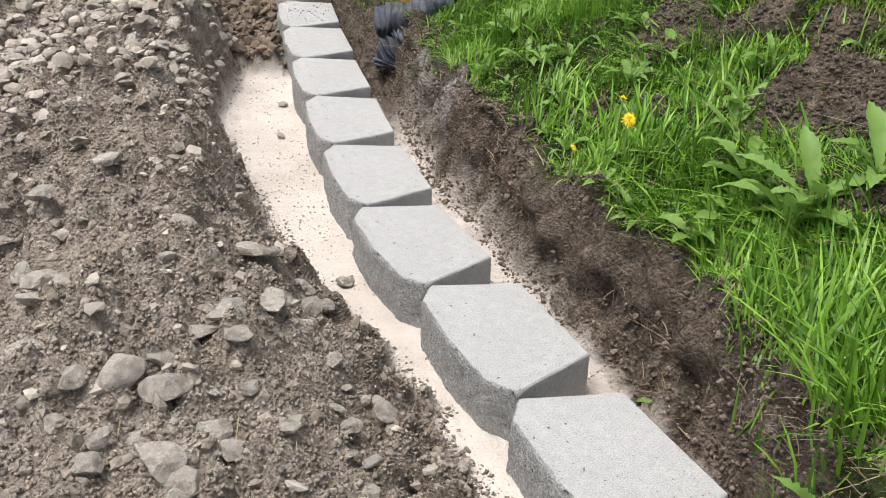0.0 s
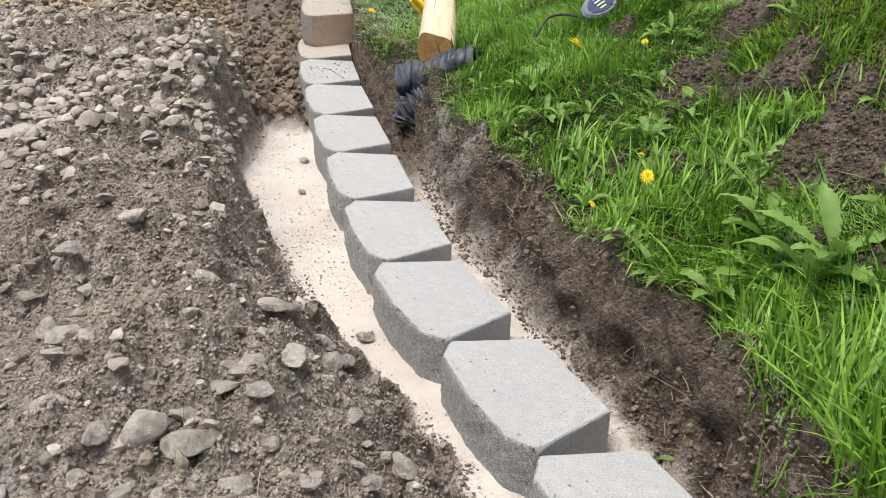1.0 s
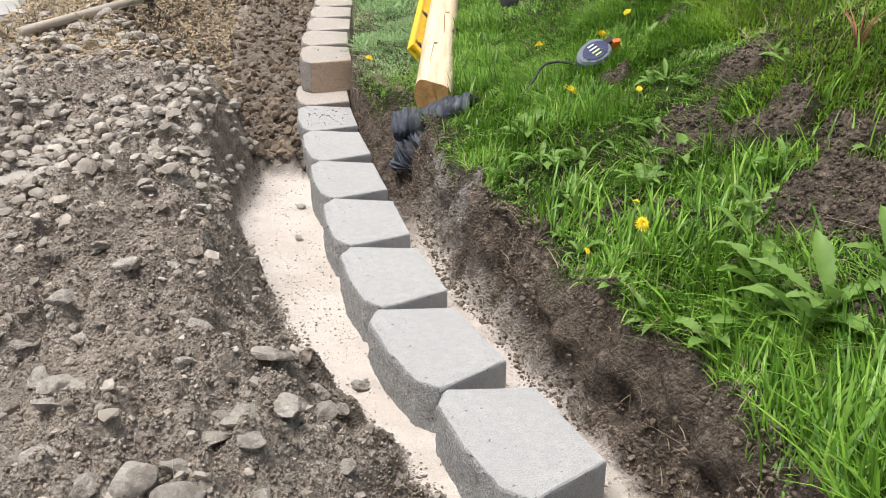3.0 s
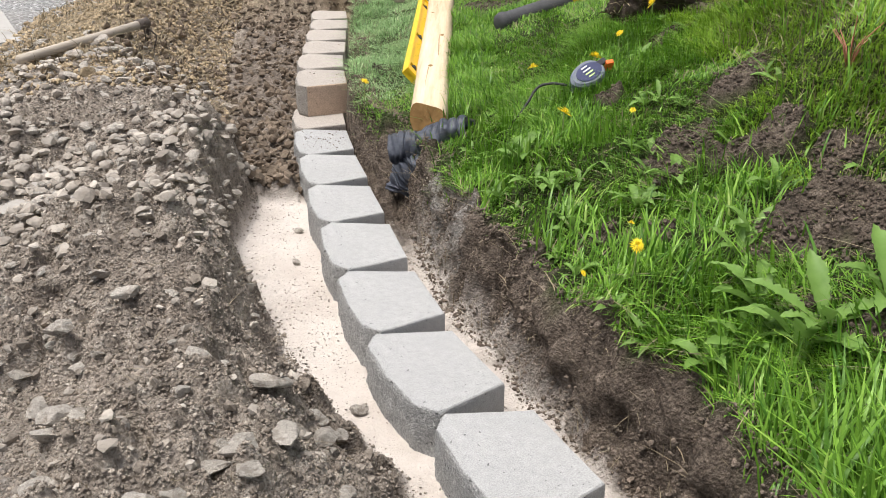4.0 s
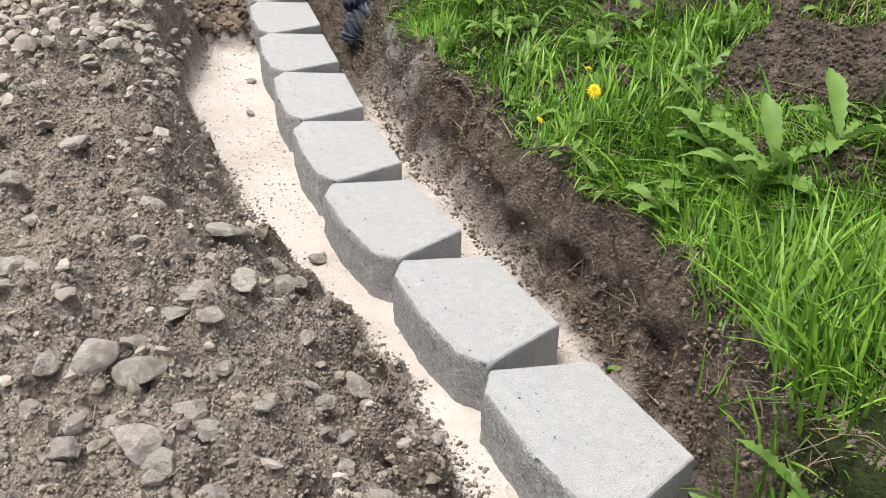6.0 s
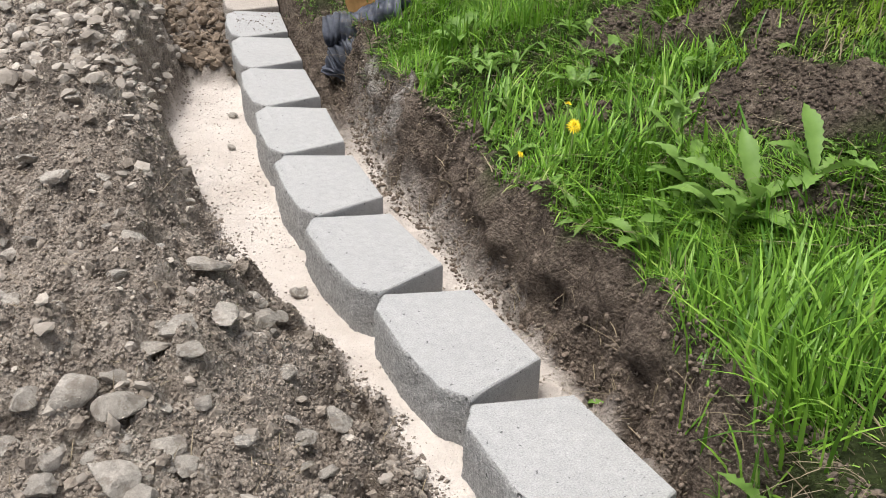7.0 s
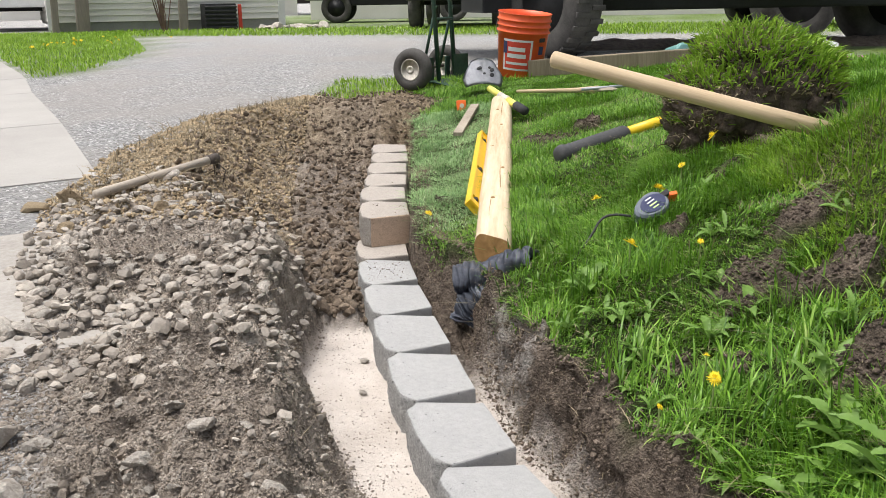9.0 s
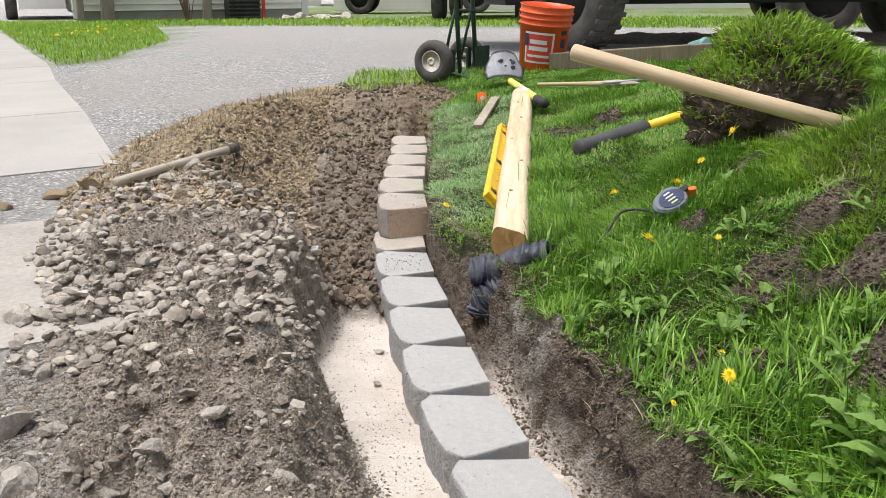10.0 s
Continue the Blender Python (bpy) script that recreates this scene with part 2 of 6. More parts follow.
def concrete_block_material(name, tint, grit_size=330, relief=0.003, contrast=1.0):
    """Dry-cast concrete: grey paste with light and dark grit and pin holes."""
    m, nt, b = shader(name, 0.9, 0, 0.25)
    v = coords(nt)
    grit, mottle, stain = noise_node(nt, v, grit_size, 3, 0.8), noise_node(nt, v, 60, 5, 0.7), noise_node(nt, v, 7, 4, 0.6)
    k = maths(nt, "ADD", maths(nt, "MULTIPLY", grit, 0.72), maths(nt, "MULTIPLY", mottle, 0.28))
    lo, mi, hi = (tuple(s * t for t in tint) for s in (0.20 / contrast, 0.43, 0.66 * contrast))
    col = colours(nt, k, (0.30, lo), (0.50, mi), (0.70, hi))
    col = mixed(nt, colours(nt, stain, (0.40, (0.28, 0.28, 0.28)), (0.66, (0, 0, 0))), col, tuple(0.36 * t for t in tint))
    flecks = colours(nt, noise_node(nt, v, 420, 2, 0.5), (0.67, (0, 0, 0)), (0.72, (0.4, 0.4, 0.4)))
    col = mixed(nt, flecks, col, tuple(0.74 * t for t in tint))
    holes = colours(nt, noise_node(nt, v, 120, 2, 0.5), (0.27, (1, 1, 1)), (0.31, (0, 0, 0)))
    col = mixed(nt, holes, col, tuple(0.14 * t for t in tint))
    o = nt.nodes.new("ShaderNodeObjectInfo")
    col = mixed(nt, maths(nt, "MULTIPLY", o.outputs["Random"], 0.14), col, tuple(0.30 * t for t in tint))
    nt.links.new(col, b.inputs["Base Color"])
    bump(nt, b, maths(nt, "SUBTRACT", k, maths(nt, "MULTIPLY", holes, 0.6)), relief)
    return m


EARTH = ground_material()
BLOCK_GREY = concrete_block_material("grey dry-cast concrete", (1.0, 1.0, 0.985), 380, 0.003, 0.92)
BLOCK_BUFF = concrete_block_material("buff dry-cast concrete", (1.0, 0.90, 0.80))
SPLIT_GREY = concrete_block_material("split grey concrete face", (0.93, 0.93, 0.91), 210, 0.012, 1.25)
SPLIT_BUFF = concrete_block_material("split buff concrete face", (0.93, 0.85, 0.76), 210, 0.012, 1.25)
BLOCK_TAN = concrete_block_material("tan concrete side", (1.35, 1.02, 0.77))


def stone_material():
    """Dusty limestone with earth stuck to it in patches."""
    m, nt, b = shader("limestone rubble", 0.92, 0, 0.2)
    v = coords(nt)
    o = nt.nodes.new("ShaderNodeObjectInfo")
    fine, mid, big = noise_node(nt, v, 26, 6, 0.75), noise_node(nt, v, 7, 5, 0.7), noise_node(nt, v, 2.2, 4, 0.65)
    k = maths(nt, "ADD", maths(nt, "MULTIPLY", fine, 0.5), maths(nt, "MULTIPLY", mid, 0.5))
    col = colours(nt, k, (0.32, (0.34, 0.30, 0.255)), (0.52, (0.58, 0.535, 0.475)), (0.68, (0.78, 0.74, 0.68)))
    col = mixed(nt, colours(nt, big, (0.50, (0, 0, 0)), (0.60, (0.6, 0.6, 0.6))), col, (0.24, 0.20, 0.162))
    col = mixed(nt, maths(nt, "MULTIPLY", o.outputs["Random"], 0.22), col, (0.19, 0.16, 0.128))
    nt.links.new(col, b.inputs["Base Color"])
    bump(nt, b, k, 0.010)
    return m


STONE = stone_material()
STONE_BITS = grained("small rubble", (0.29, 0.25, 0.21), (0.60, 0.55, 0.48), 90, 14, 0.004, 0.9, 0.45, per_island=0.6)
CLOD = grained("soil clods", (0.08, 0.062, 0.048), (0.33, 0.264, 0.21), 160, 20, 0.006, 0.95, 0.5, per_island=0.4)
CLOD_MOIST = grained("moist torn earth", (0.045, 0.033, 0.025), (0.19, 0.148, 0.116), 160, 20, 0.006, 0.95, 0.4, per_island=0.5)
CLOD_HEAP = grained("damp heap crumbs", (0.13, 0.104, 0.082), (0.38, 0.32, 0.262), 160, 20, 0.006, 0.95, 0.5, per_island=0.25)
CLOD_PALE = grained("dusty clods", (0.17, 0.14, 0.113), (0.52, 0.455, 0.382), 160, 20, 0.006, 0.95, 0.5, per_island=0.55)


# ---- building helpers ----
def finish(name, bm, material, parent=None, label="", smooth=False):
    me = bpy.data.meshes.new(name)
    bm.to_mesh(me)
    bm.free()
    for mm in (material if isinstance(material, (list, tuple)) else [material]):
        me.materials.append(mm)
    if smooth:
        me.polygons.foreach_set("use_smooth", [True] * len(me.polygons))
    ob = new(name, me)
    if parent:
        ob.parent = parent
    if label:
        ob["label"] = label
    return ob


def part(name, bm, material, parent, label="", smooth=False):
    return finish(name, bm, material, parent, label, smooth)


def soup(name, verts, faces, material, smooth=False, parent=None):
    me = bpy.data.meshes.new(name)
    me.from_pydata(np.asarray(verts).tolist() if isinstance(verts, np.ndarray) else verts, [], faces)
    me.materials.append(material)
    if smooth:
        me.polygons.foreach_set("use_smooth", [True] * len(me.polygons))
    me.update()
    ob = new(name, me)
    if parent:
        ob.parent = parent
    return ob


def empty(name, m, label, category, group="", kind=""):
    ob = new(name)
    ob.matrix_world = m
    ob.empty_display_size = 0.1
    return tagged(ob, label, category, group, kind)


def axis_steps(dense, far_lo, far_hi, growth=1.28):
    lo, hi, step = [], [], dense[1] - dense[0]
    p, s = dense[0], step
    while p > far_lo:
        s *= growth
        p -= s
        lo.append(p)
    p, s = dense[-1], dense[-1] - dense[-2]
    while p < far_hi:
        s *= growth
        p += s
        hi.append(p)
    return np.array(lo[::-1] + list(dense) + hi)


# ---- the ground: one sheet to the horizon ----
gx = axis_steps(np.concatenate([np.arange(-1.75, -0.80, 0.0115), np.arange(-0.80, 0.42, 0.005), np.arange(0.42, 1.15, 0.0115)]), -900, 900, 1.2)
gy = axis_steps(np.concatenate([np.arange(0.45, 0.75, 0.0115), np.arange(0.75, 2.1, 0.005), np.arange(2.1, 3.2, 0.0115), np.arange(3.2, 6.6, 0.022)]), -900, 900, 1.2)
GX, GY = np.meshgrid(gx, gy)
fx, fy = GX.ravel(), GY.ravel()
fz = rough_z(fx, fy)
_, sand_share, grass_share, soil_share = zones(fx, fy)
bu_ = across(fx, fy) - bank_foot(fy)
face = ramp(bu_, -0.01, 0.03) * (1 - ramp(bu_, 0.10, 0.14)) * (fy > 0.6) * (1 - ramp(fy, 2.8, 3.2))
sx = fx + face * (0.016 - 0.75 * cells(fy, fz * 1.1, 0.05, 21, 0.6) - 0.6 * cells(fy, fz, 0.022, 23, 0.7) + 0.030 * fbm(fy, fz * 1.5, 0.14, 4, 24))
nx, ny = len(gx), len(gy)
quad = [(j * nx + i, j * nx + i + 1, (j + 1) * nx + i + 1, (j + 1) * nx + i) for j in range(ny - 1) for i in range(nx - 1)]
land = soup("ground", np.stack([sx, fy, fz], 1), quad, EARTH, True)
tagged(land, "trampled brown earth with a sandy trench beside lawn and gravel drive", "ground", kind="structure")
# far lawns across the drive: a verge beside the footway, a strip before the vehicles
verge = (ramp(np.interp(fy, [7.1, 7.6, 10.9, 18.3], [-3.5, -3.37, -4.07, -7.2]) - fx, -0.1, 0.15) * ramp(fx - np.interp(fy, [7.13, 11.4, 19.5], [-3.57, -6.2, -11]), -0.1, 0.1)
         * ramp(fy, 7.0, 7.3) * (1 - ramp(fy, 18, 19)))
strip = np.clip(ramp(fy + 0.25 * fx, 14.2, 15.2) * (fx > -9), 0, 1)
tuft = ramp(fx, -1.4, -0.9) * (1 - ramp(fx, -0.4, 0.2)) * ramp(fy, 5.9, 6.2) * (1 - ramp(fy, 6.6, 7.2)) * 0.8
right_yard = ramp(fx - 0.1 * fy, 0.0, 0.5) * ramp(fy, 5.5, 6.0) * (1 - ramp(fy, 10.5, 12.0))
outer = grass_share * np.maximum(ramp(fx, 1.25, 1.5), 1 - ramp(fy, 0.3, 0.6))
meadow = np.clip(np.maximum.reduce([verge, strip, tuft, right_yard, outer]), 0, 1) * (0.75 + 0.5 * fbm(fx, fy, 0.8, 4, 12)).clip(0, 1)
grass_share = grass_share * (1 - outer)
bank = ramp(across(fx, fy), 0.05, 0.25) * (1 - ramp(fy, 5.0, 5.6)) * (1 - ramp(fx, 1.25, 1.5))
drive = (1 - soil_share) * (1 - grass_share) * (1 - outer) * (1 - bank)
edge_w = -across(fx, fy) - DEPTH - sand_width(fy)
dried = np.clip((0.75 + 0.5 * ramp(fy, 1.2, 2.6)) * ramp(edge_w, -0.02, 0.10) * ramp(fz, -0.06, 0.02) * (1 - 0.5 * ramp(fy, 4.8, 5.4)) + 0.35 * (fy > 2.5) * (across(fx, fy) < -0.15) * (fy < 6.5) + 0.30 * (edge_w > -0.02) * (1 - bank) + 0.15 * (fbm(fx, fy, 0.3, 3, 14)) * (1 - bank), 0, 1)
tan = np.maximum(ramp(fy, 3.0, 3.8) * ramp(-across(fx, fy), 0.45, 0.8), 0.75 * ramp(fy, 4.7, 5.2)) * (1 - ramp(fy, 6.2, 6.8)) * (0.75 + 0.6 * fbm(fx, fy, 0.35, 3, 41)).clip(0, 1)
lime = ramp(bu_, -0.03, 0.0) * (1 - ramp(bu_, 0.045, 0.075)) * np.maximum(ramp(fy, 1.85, 1.98) * (1 - ramp(fy, 2.22, 2.36)), 0.45 * (bu_ < 0.02) * (fy < 2.2) * (fy > 1.35)) * (0.7 + 0.9 * fbm(fx, fy, 0.06, 3, 33)).clip(0, 1)
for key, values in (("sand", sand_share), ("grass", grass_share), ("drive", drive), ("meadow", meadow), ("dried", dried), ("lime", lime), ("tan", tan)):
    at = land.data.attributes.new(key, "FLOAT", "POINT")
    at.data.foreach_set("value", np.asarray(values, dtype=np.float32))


# ---- the blocks ----
BACK, WIDE, SHOULDER, HIGH = 0.212, 0.298, 0.135, 0.1016


def block_mesh(name, seed, materials):
    """A split-faced retaining wall block: flat top, tapered sides, rough front with broken corners. Its origin: middle of the top's back edge."""
    rnd = random.Random(seed)
    f1, f2 = 0.112 + rnd.uniform(-0.006, 0.006), 0.112 + rnd.uniform(-0.006, 0.006)
    corners = [(0, -BACK / 2, 0), (-SHOULDER, -WIDE / 2, 0), (-DEPTH + 0.008, -f1, 1), (-DEPTH, 0, 1), (-DEPTH + 0.008, f2, 1), (-SHOULDER, WIDE / 2, 1), (0, BACK / 2, 0)]
    ring = []
    for a, b in zip(corners, corners[1:] + corners[:1]):
        length = math.dist(a[:2], b[:2])
        n = max(2, round(length / (0.0075 if b[2] or a[2] else 0.02)))
        rough_edge = 1 if (a[2] and b[2]) or (a[1] == -WIDE / 2 or b[1] == WIDE / 2 and b[2]) else 0
        for i in range(n):
            t = i / n
            ring.append((a[0] + (b[0] - a[0]) * t, a[1] + (b[1] - a[1]) * t, rough_edge))
    levels = [0.0, -0.0022, -0.007] + [-HIGH * k / 11 for k in range(2, 11)] + [-HIGH]
    bm = bmesh.new()
    rows = []
    for li, z in enumerate(levels):
        row = []
        for x, y, r in ring:
            d = noise.noise((x * 42 + seed * 3, y * 42, z * 42)) * 0.0026 + noise.noise((x * 130, y * 130 + seed, z * 130)) * 0.0034 if r else noise.noise((x * 60, y * 60 + seed, z * 60)) * 0.0006
            out = Vector((x + 0.07, y * 0.8))
            out.normalize()
            d -= (0.0032 if li == 0 else 0.0008 if li == 1 else 0)
            if r and 0 < li < len(levels) - 1:
                d += 0.0015 * math.sin(math.pi * li / len(levels))
            edge = noise.noise((x * 90 + seed, y * 90, 3.3)) * 0.0012 if li == 0 else 0
            row.append(bm.verts.new((x + out.x * d, y + out.y * d, z + edge * 0.5)))
        rows.append(row)
    n = len(ring)
    for ra, rb in zip(rows, rows[1:]):
        for i in range(n):
            face = bm.faces.new((ra[i], rb[i], rb[(i + 1) % n], ra[(i + 1) % n]))
            face.material_index = 0 if ring[i][2] else 1
            face.smooth = bool(ring[i][2])
    bm.faces.new(rows[0]).material_index = 2
    bm.faces.new(rows[-1][::-1]).material_index = 1
    bmesh.ops.recalc_face_normals(bm, faces=bm.faces)
    me = bpy.data.meshes.new(name)
    bm.to_mesh(me)
    bm.free()
    for mm in materials:
        me.materials.append(mm)
    return me


GREY_MESHES = [block_mesh("concrete_block", 11 + k, (SPLIT_GREY, BLOCK_GREY, BLOCK_GREY)) for k in range(4)]
BUFF_MESHES = [block_mesh("concrete_block", 31 + k, (SPLIT_BUFF, BLOCK_BUFF, BLOCK_BUFF)) for k in range(3)]
TAN_MESH = block_mesh("concrete_block", 41, (SPLIT_BUFF, BLOCK_TAN, BLOCK_BUFF))
GREY_ROW = [(0.54, 0.43, 26), (0.41, 0.69, 26), (0.287, 0.959, 25.7), (0.165, 1.238, 23.8), (0.036, 1.514, 24.6), (-0.055, 1.785, 17.9), (-0.134, 2.068, 14.2),
            (-0.206, 2.358, 14.6), (-0.272, 2.645, 14.2), (-0.333, 2.924, 12.0)]
BUFF_ROW = [(-0.385, 3.215, 9.5), (-0.415, 3.51, 7), (-0.44, 3.805, 6), (-0.47, 4.1, 6), (-0.5, 4.395, 6), (-0.53, 4.69, 7)]
TOP_ROW = [(-0.392, 3.366, 8.9), (-0.433, 3.66, 7.1), (-0.457, 3.95, 5.5), (-0.486, 4.245, 5.9), (-0.511, 4.54, 6.2), (-0.548, 4.835, 7.5)]
for rows_, z, kind_ in ((GREY_ROW, 0, "grey"), (BUFF_ROW, 0, "buff"), (TOP_ROW, HIGH + 0.001, "top")):
    for k, (x, y, a) in enumerate(rows_):
        me = GREY_MESHES[k % 4] if kind_ == "grey" else TAN_MESH if kind_ == "top" and k == 0 else BUFF_MESHES[k % 3]
        ob = new("concrete_block", me)
        ob.matrix_world = pose(x, y, z, 0, 0, a)
        label = {"grey": "light grey split-faced concrete retaining wall block bedded in sand",
                 "buff": "buff concrete retaining wall block in the lower course, dirt strewn",
                 "top": "buff split-faced concrete wall block stacked on the lower course"}[kind_]
        tagged(ob, "tan-sided concrete wall block stacked at the course's near end" if me is TAN_MESH else label, "concrete block", "retaining wall blocks")


# ---- what grows and lies where ----
# stones: x, y, size
BIG_STONES = [(-0.381, 1.268, 0.042), (-0.34, 1.259, 0.056), (-0.548, 1.162, 0.06), (-0.514, 1.145, 0.046), (-0.308, 1.049, 0.052), (-0.27, 1.048, 0.05), (-0.226, 1.102, 0.053),
              (-0.252, 1.0, 0.036), (-0.376, 0.936, 0.067), (-0.317, 0.911, 0.057), (-0.257, 0.872, 0.064), (-0.298, 0.815, 0.058), (-0.169, 0.884, 0.038), (-0.376, 0.842, 0.04),
              (-0.437, 0.888, 0.036), (-0.511, 1.009, 0.063), (-0.277, 1.25, 0.06), (-0.449, 1.097, 0.044), (-0.429, 0.932, 0.044), (-0.333, 0.849, 0.04), (-0.381, 0.807, 0.042),
              (-0.268, 0.932, 0.03), (-0.34, 0.885, 0.03), (-0.333, 0.972, 0.036), (-0.544, 1.114, 0.054), (-0.144, 1.072, 0.028), (-0.184, 1.325, 0.03), (-0.269, 0.795, 0.043)]
EDGE_STONES = [(-0.528, 1.417, 0.068), (-0.637, 1.95, 0.05), (-0.8, 1.943, 0.066), (-0.689, 1.671, 0.056), (-0.728, 1.679, 0.052), (-0.629, 1.572, 0.05), (-0.471, 1.623, 0.032), (-0.62, 1.329, 0.03),
               (-0.576, 1.68, 0.034), (-0.661, 1.292, 0.04), (-0.601, 1.212, 0.038), (-1.2, 2.035, 0.11), (-1.138, 2.047, 0.08), (-0.935, 1.512, 0.10), (-0.832, 1.335, 0.08), (-1.213, 2.29, 0.10),
               (-0.988, 1.746, 0.052), (-0.768, 1.718, 0.046), (-0.643, 1.667, 0.042), (-0.616, 2.189, 0.05), (-0.586, 2.43, 0.055), (-0.653, 2.163, 0.05), (-0.592, 1.75, 0.054), (-0.819, 1.905, 0.066), (-0.248, 1.205, 0.024)]
SAND_STONES = [(-0.168, 1.456, 0.032), (-0.16, 1.475, 0.022), (-0.406, 2.325, 0.03), (0.03, 0.985, 0.03), (-0.38, 2.12, 0.026)]
BARE = [(0.60, 2.07, 0.095), (0.567, 2.60, 0.09), (0.107, 3.80, 0.14), (-0.254, 3.278, 0.05), (0.52, 1.487, 0.05), (0.448, 1.87, 0.07), (0.266, 1.66, 0.022), (0.361, 1.63, 0.028), (0.343, 2.284, 0.035), (0.284, 3.885, 0.07),
        (0.592, 1.49, 0.11), (0.56, 1.76, 0.075), (0.563, 1.20, 0.06), (0.40, 1.786, 0.03), (0.66, 1.64, 0.05), (0.62, 1.20, 0.055), (0.51, 1.30, 0.03), (0.45, 1.40, 0.028), (0.66, 1.42, 0.10), (0.70, 2.86, 0.14)]
TUFTS = [(0.42, 1.08, 0.03, 110), (0.44, 0.98, 0.03, 130), (0.47, 0.92, 0.03, 130), (0.50, 1.00, 0.04, 200), (0.56, 0.92, 0.05, 220), (0.47, 0.86, 0.03, 70), (0.36, 1.33, 0.05, 200), (0.42, 1.42, 0.05, 200), (0.33, 1.55, 0.05, 150), (0.50, 1.62, 0.05, 170),
         (0.10, 2.05, 0.06, 200), (0.22, 1.72, 0.05, 160), (0.55, 1.15, 0.06, 160), (0.05, 2.35, 0.05, 150), (0.62, 1.75, 0.05, 140), (0.28, 2.05, 0.06, 140), (0.90, 1.95, 0.12, 300),
         (0.02, 2.52, 0.05, 200), (0.35, 1.20, 0.03, 90), (0.86, 1.72, 0.09, 200), (0.95, 2.35, 0.12, 250), (0.76, 2.44, 0.04, 110), (0.70, 2.47, 0.03, 50)]
LONG_TUFTS = [(0.487, 1.035), (0.488, 0.955), (0.45, 0.921), (0.455, 0.861), (0.438, 0.996), (0.40, 0.82), (0.53, 0.90), (0.54, 1.0)]
# broad-leaved weeds: x, y, leaves, size
WEEDS = [(0.475, 1.225, 7, 0.13), (0.515, 1.235, 8, 0.14), (0.45, 1.32, 6, 0.11), (0.359, 1.245, 6, 0.075), (0.256, 1.422, 7, 0.06), (0.406, 1.762, 4, 0.08), (0.555, 1.614, 4, 0.08), (0.245, 1.886, 4, 0.075), (0.135, 2.12, 6, 0.11),
         (0.16, 1.916, 6, 0.08), (0.332, 1.728, 4, 0.09), (0.36, 0.775, 9, 0.09), (0.43, 0.77, 9, 0.10), (0.479, 1.10, 6, 0.07), (0.414, 1.252, 6, 0.08), (0.60, 1.249, 5, 0.12), (0.207, 1.571, 6, 0.06), (0.295, 1.333, 7, 0.065),
         (0.193, 1.882, 5, 0.08), (0.339, 1.722, 5, 0.08), (0.447, 1.728, 4, 0.07), (0.453, 1.462, 6, 0.09)]
FLOWERS = [(0.29, 1.491, 0.0115), (0.204, 1.487, 0.006), (0.232, 2.14, 0.017), (0.335, 2.441, 0.017), (0.193, 2.571, 0.015), (0.527, 2.747, 0.018), (0.416, 2.584, 0.010), (0.362, 2.016, 0.007), (-0.285, 2.9, 0.0125), (0.295, 1.582, 0.006)]


def leafy(name, dark, light, gloss=0.45, through_light=0.35, dry=None):
    m, nt, b = shader(name, gloss, 0, 0.35)
    g = nt.nodes.new("ShaderNodeNewGeometry")
    o = nt.nodes.new("ShaderNodeObjectInfo")
    v = coords(nt)
    k = maths(nt, "ADD", maths(nt, "MULTIPLY", g.outputs["Random Per Island"], 0.62), maths(nt, "MULTIPLY", noise_node(nt, v, 6, 3, 0.6), 0.38))
    stops = [(0.15, dark), (0.75, light)]
    if dry:
        stops.append((0.93, dry))
    col = colours(nt, k, *stops)
    nt.links.new(col, b.inputs["Base Color"])
    t = nt.nodes.new("ShaderNodeBsdfTranslucent")
    nt.links.new(col, t.inputs["Color"])
    mix = nt.nodes.new("ShaderNodeMixShader")
    mix.inputs[0].default_value = through_light
    nt.links.new(b.outputs[0], mix.inputs[1])
    nt.links.new(t.outputs[0], mix.inputs[2])
    nt.links.new(mix.outputs[0], nt.nodes["Material Output"].inputs["Surface"])
    return m


GRASS = leafy("lawn grass", (0.045, 0.135, 0.013), (0.235, 0.44, 0.05), 0.42, 0.25, (0.44, 0.48, 0.18))
GRASS_PALE = leafy("trodden pale grass", (0.14, 0.28, 0.09), (0.42, 0.58, 0.28), 0.5, 0.35, (0.60, 0.65, 0.42))
GRASS_FAR = leafy("lush verge grass", (0.12, 0.25, 0.02), (0.34, 0.52, 0.06), 0.5, 0.35)
LEAF = leafy("dandelion leaf", (0.105, 0.22, 0.04), (0.27, 0.42, 0.10), 0.5, 0.3)
STEM = grained("flower stem", (0.22, 0.30, 0.10), (0.34, 0.40, 0.16), 200, 20, 0.0, 0.5)
STRAW = grained("dry straw", (0.18, 0.14, 0.085), (0.44, 0.37, 0.25), 90, 12, 0.0, 0.8, per_island=0.7)
PETAL = grained("yellow petals", (0.84, 0.60, 0.015), (0.92, 0.76, 0.05), 300, 60, 0.0, 0.6)
CLOD_DRY = grained("dried clods", (0.30, 0.225, 0.135), (0.64, 0.515, 0.345), 160, 20, 0.006, 0.95, 0.5, per_island=0.3)
CLOD_STONE = grained("earthy stones", (0.13, 0.098, 0.070), (0.36, 0.285, 0.215), 160, 20, 0.006, 0.95, 0.5, per_island=0.7)
GRIT = grained("grit", (0.30, 0.26, 0.22), (0.56, 0.50, 0.44), 160, 40, 0.002, 0.9, 0.5, per_island=0.35)
LIME = grained("sandy crumbs", (0.34, 0.29, 0.235), (0.58, 0.52, 0.44), 160, 30, 0.003, 0.95, 0.5, per_island=0.5)
SOD = grained("rooty sod", (0.030, 0.023, 0.018), (0.13, 0.10, 0.078), 150, 22, 0.010, 0.95, 0.5)


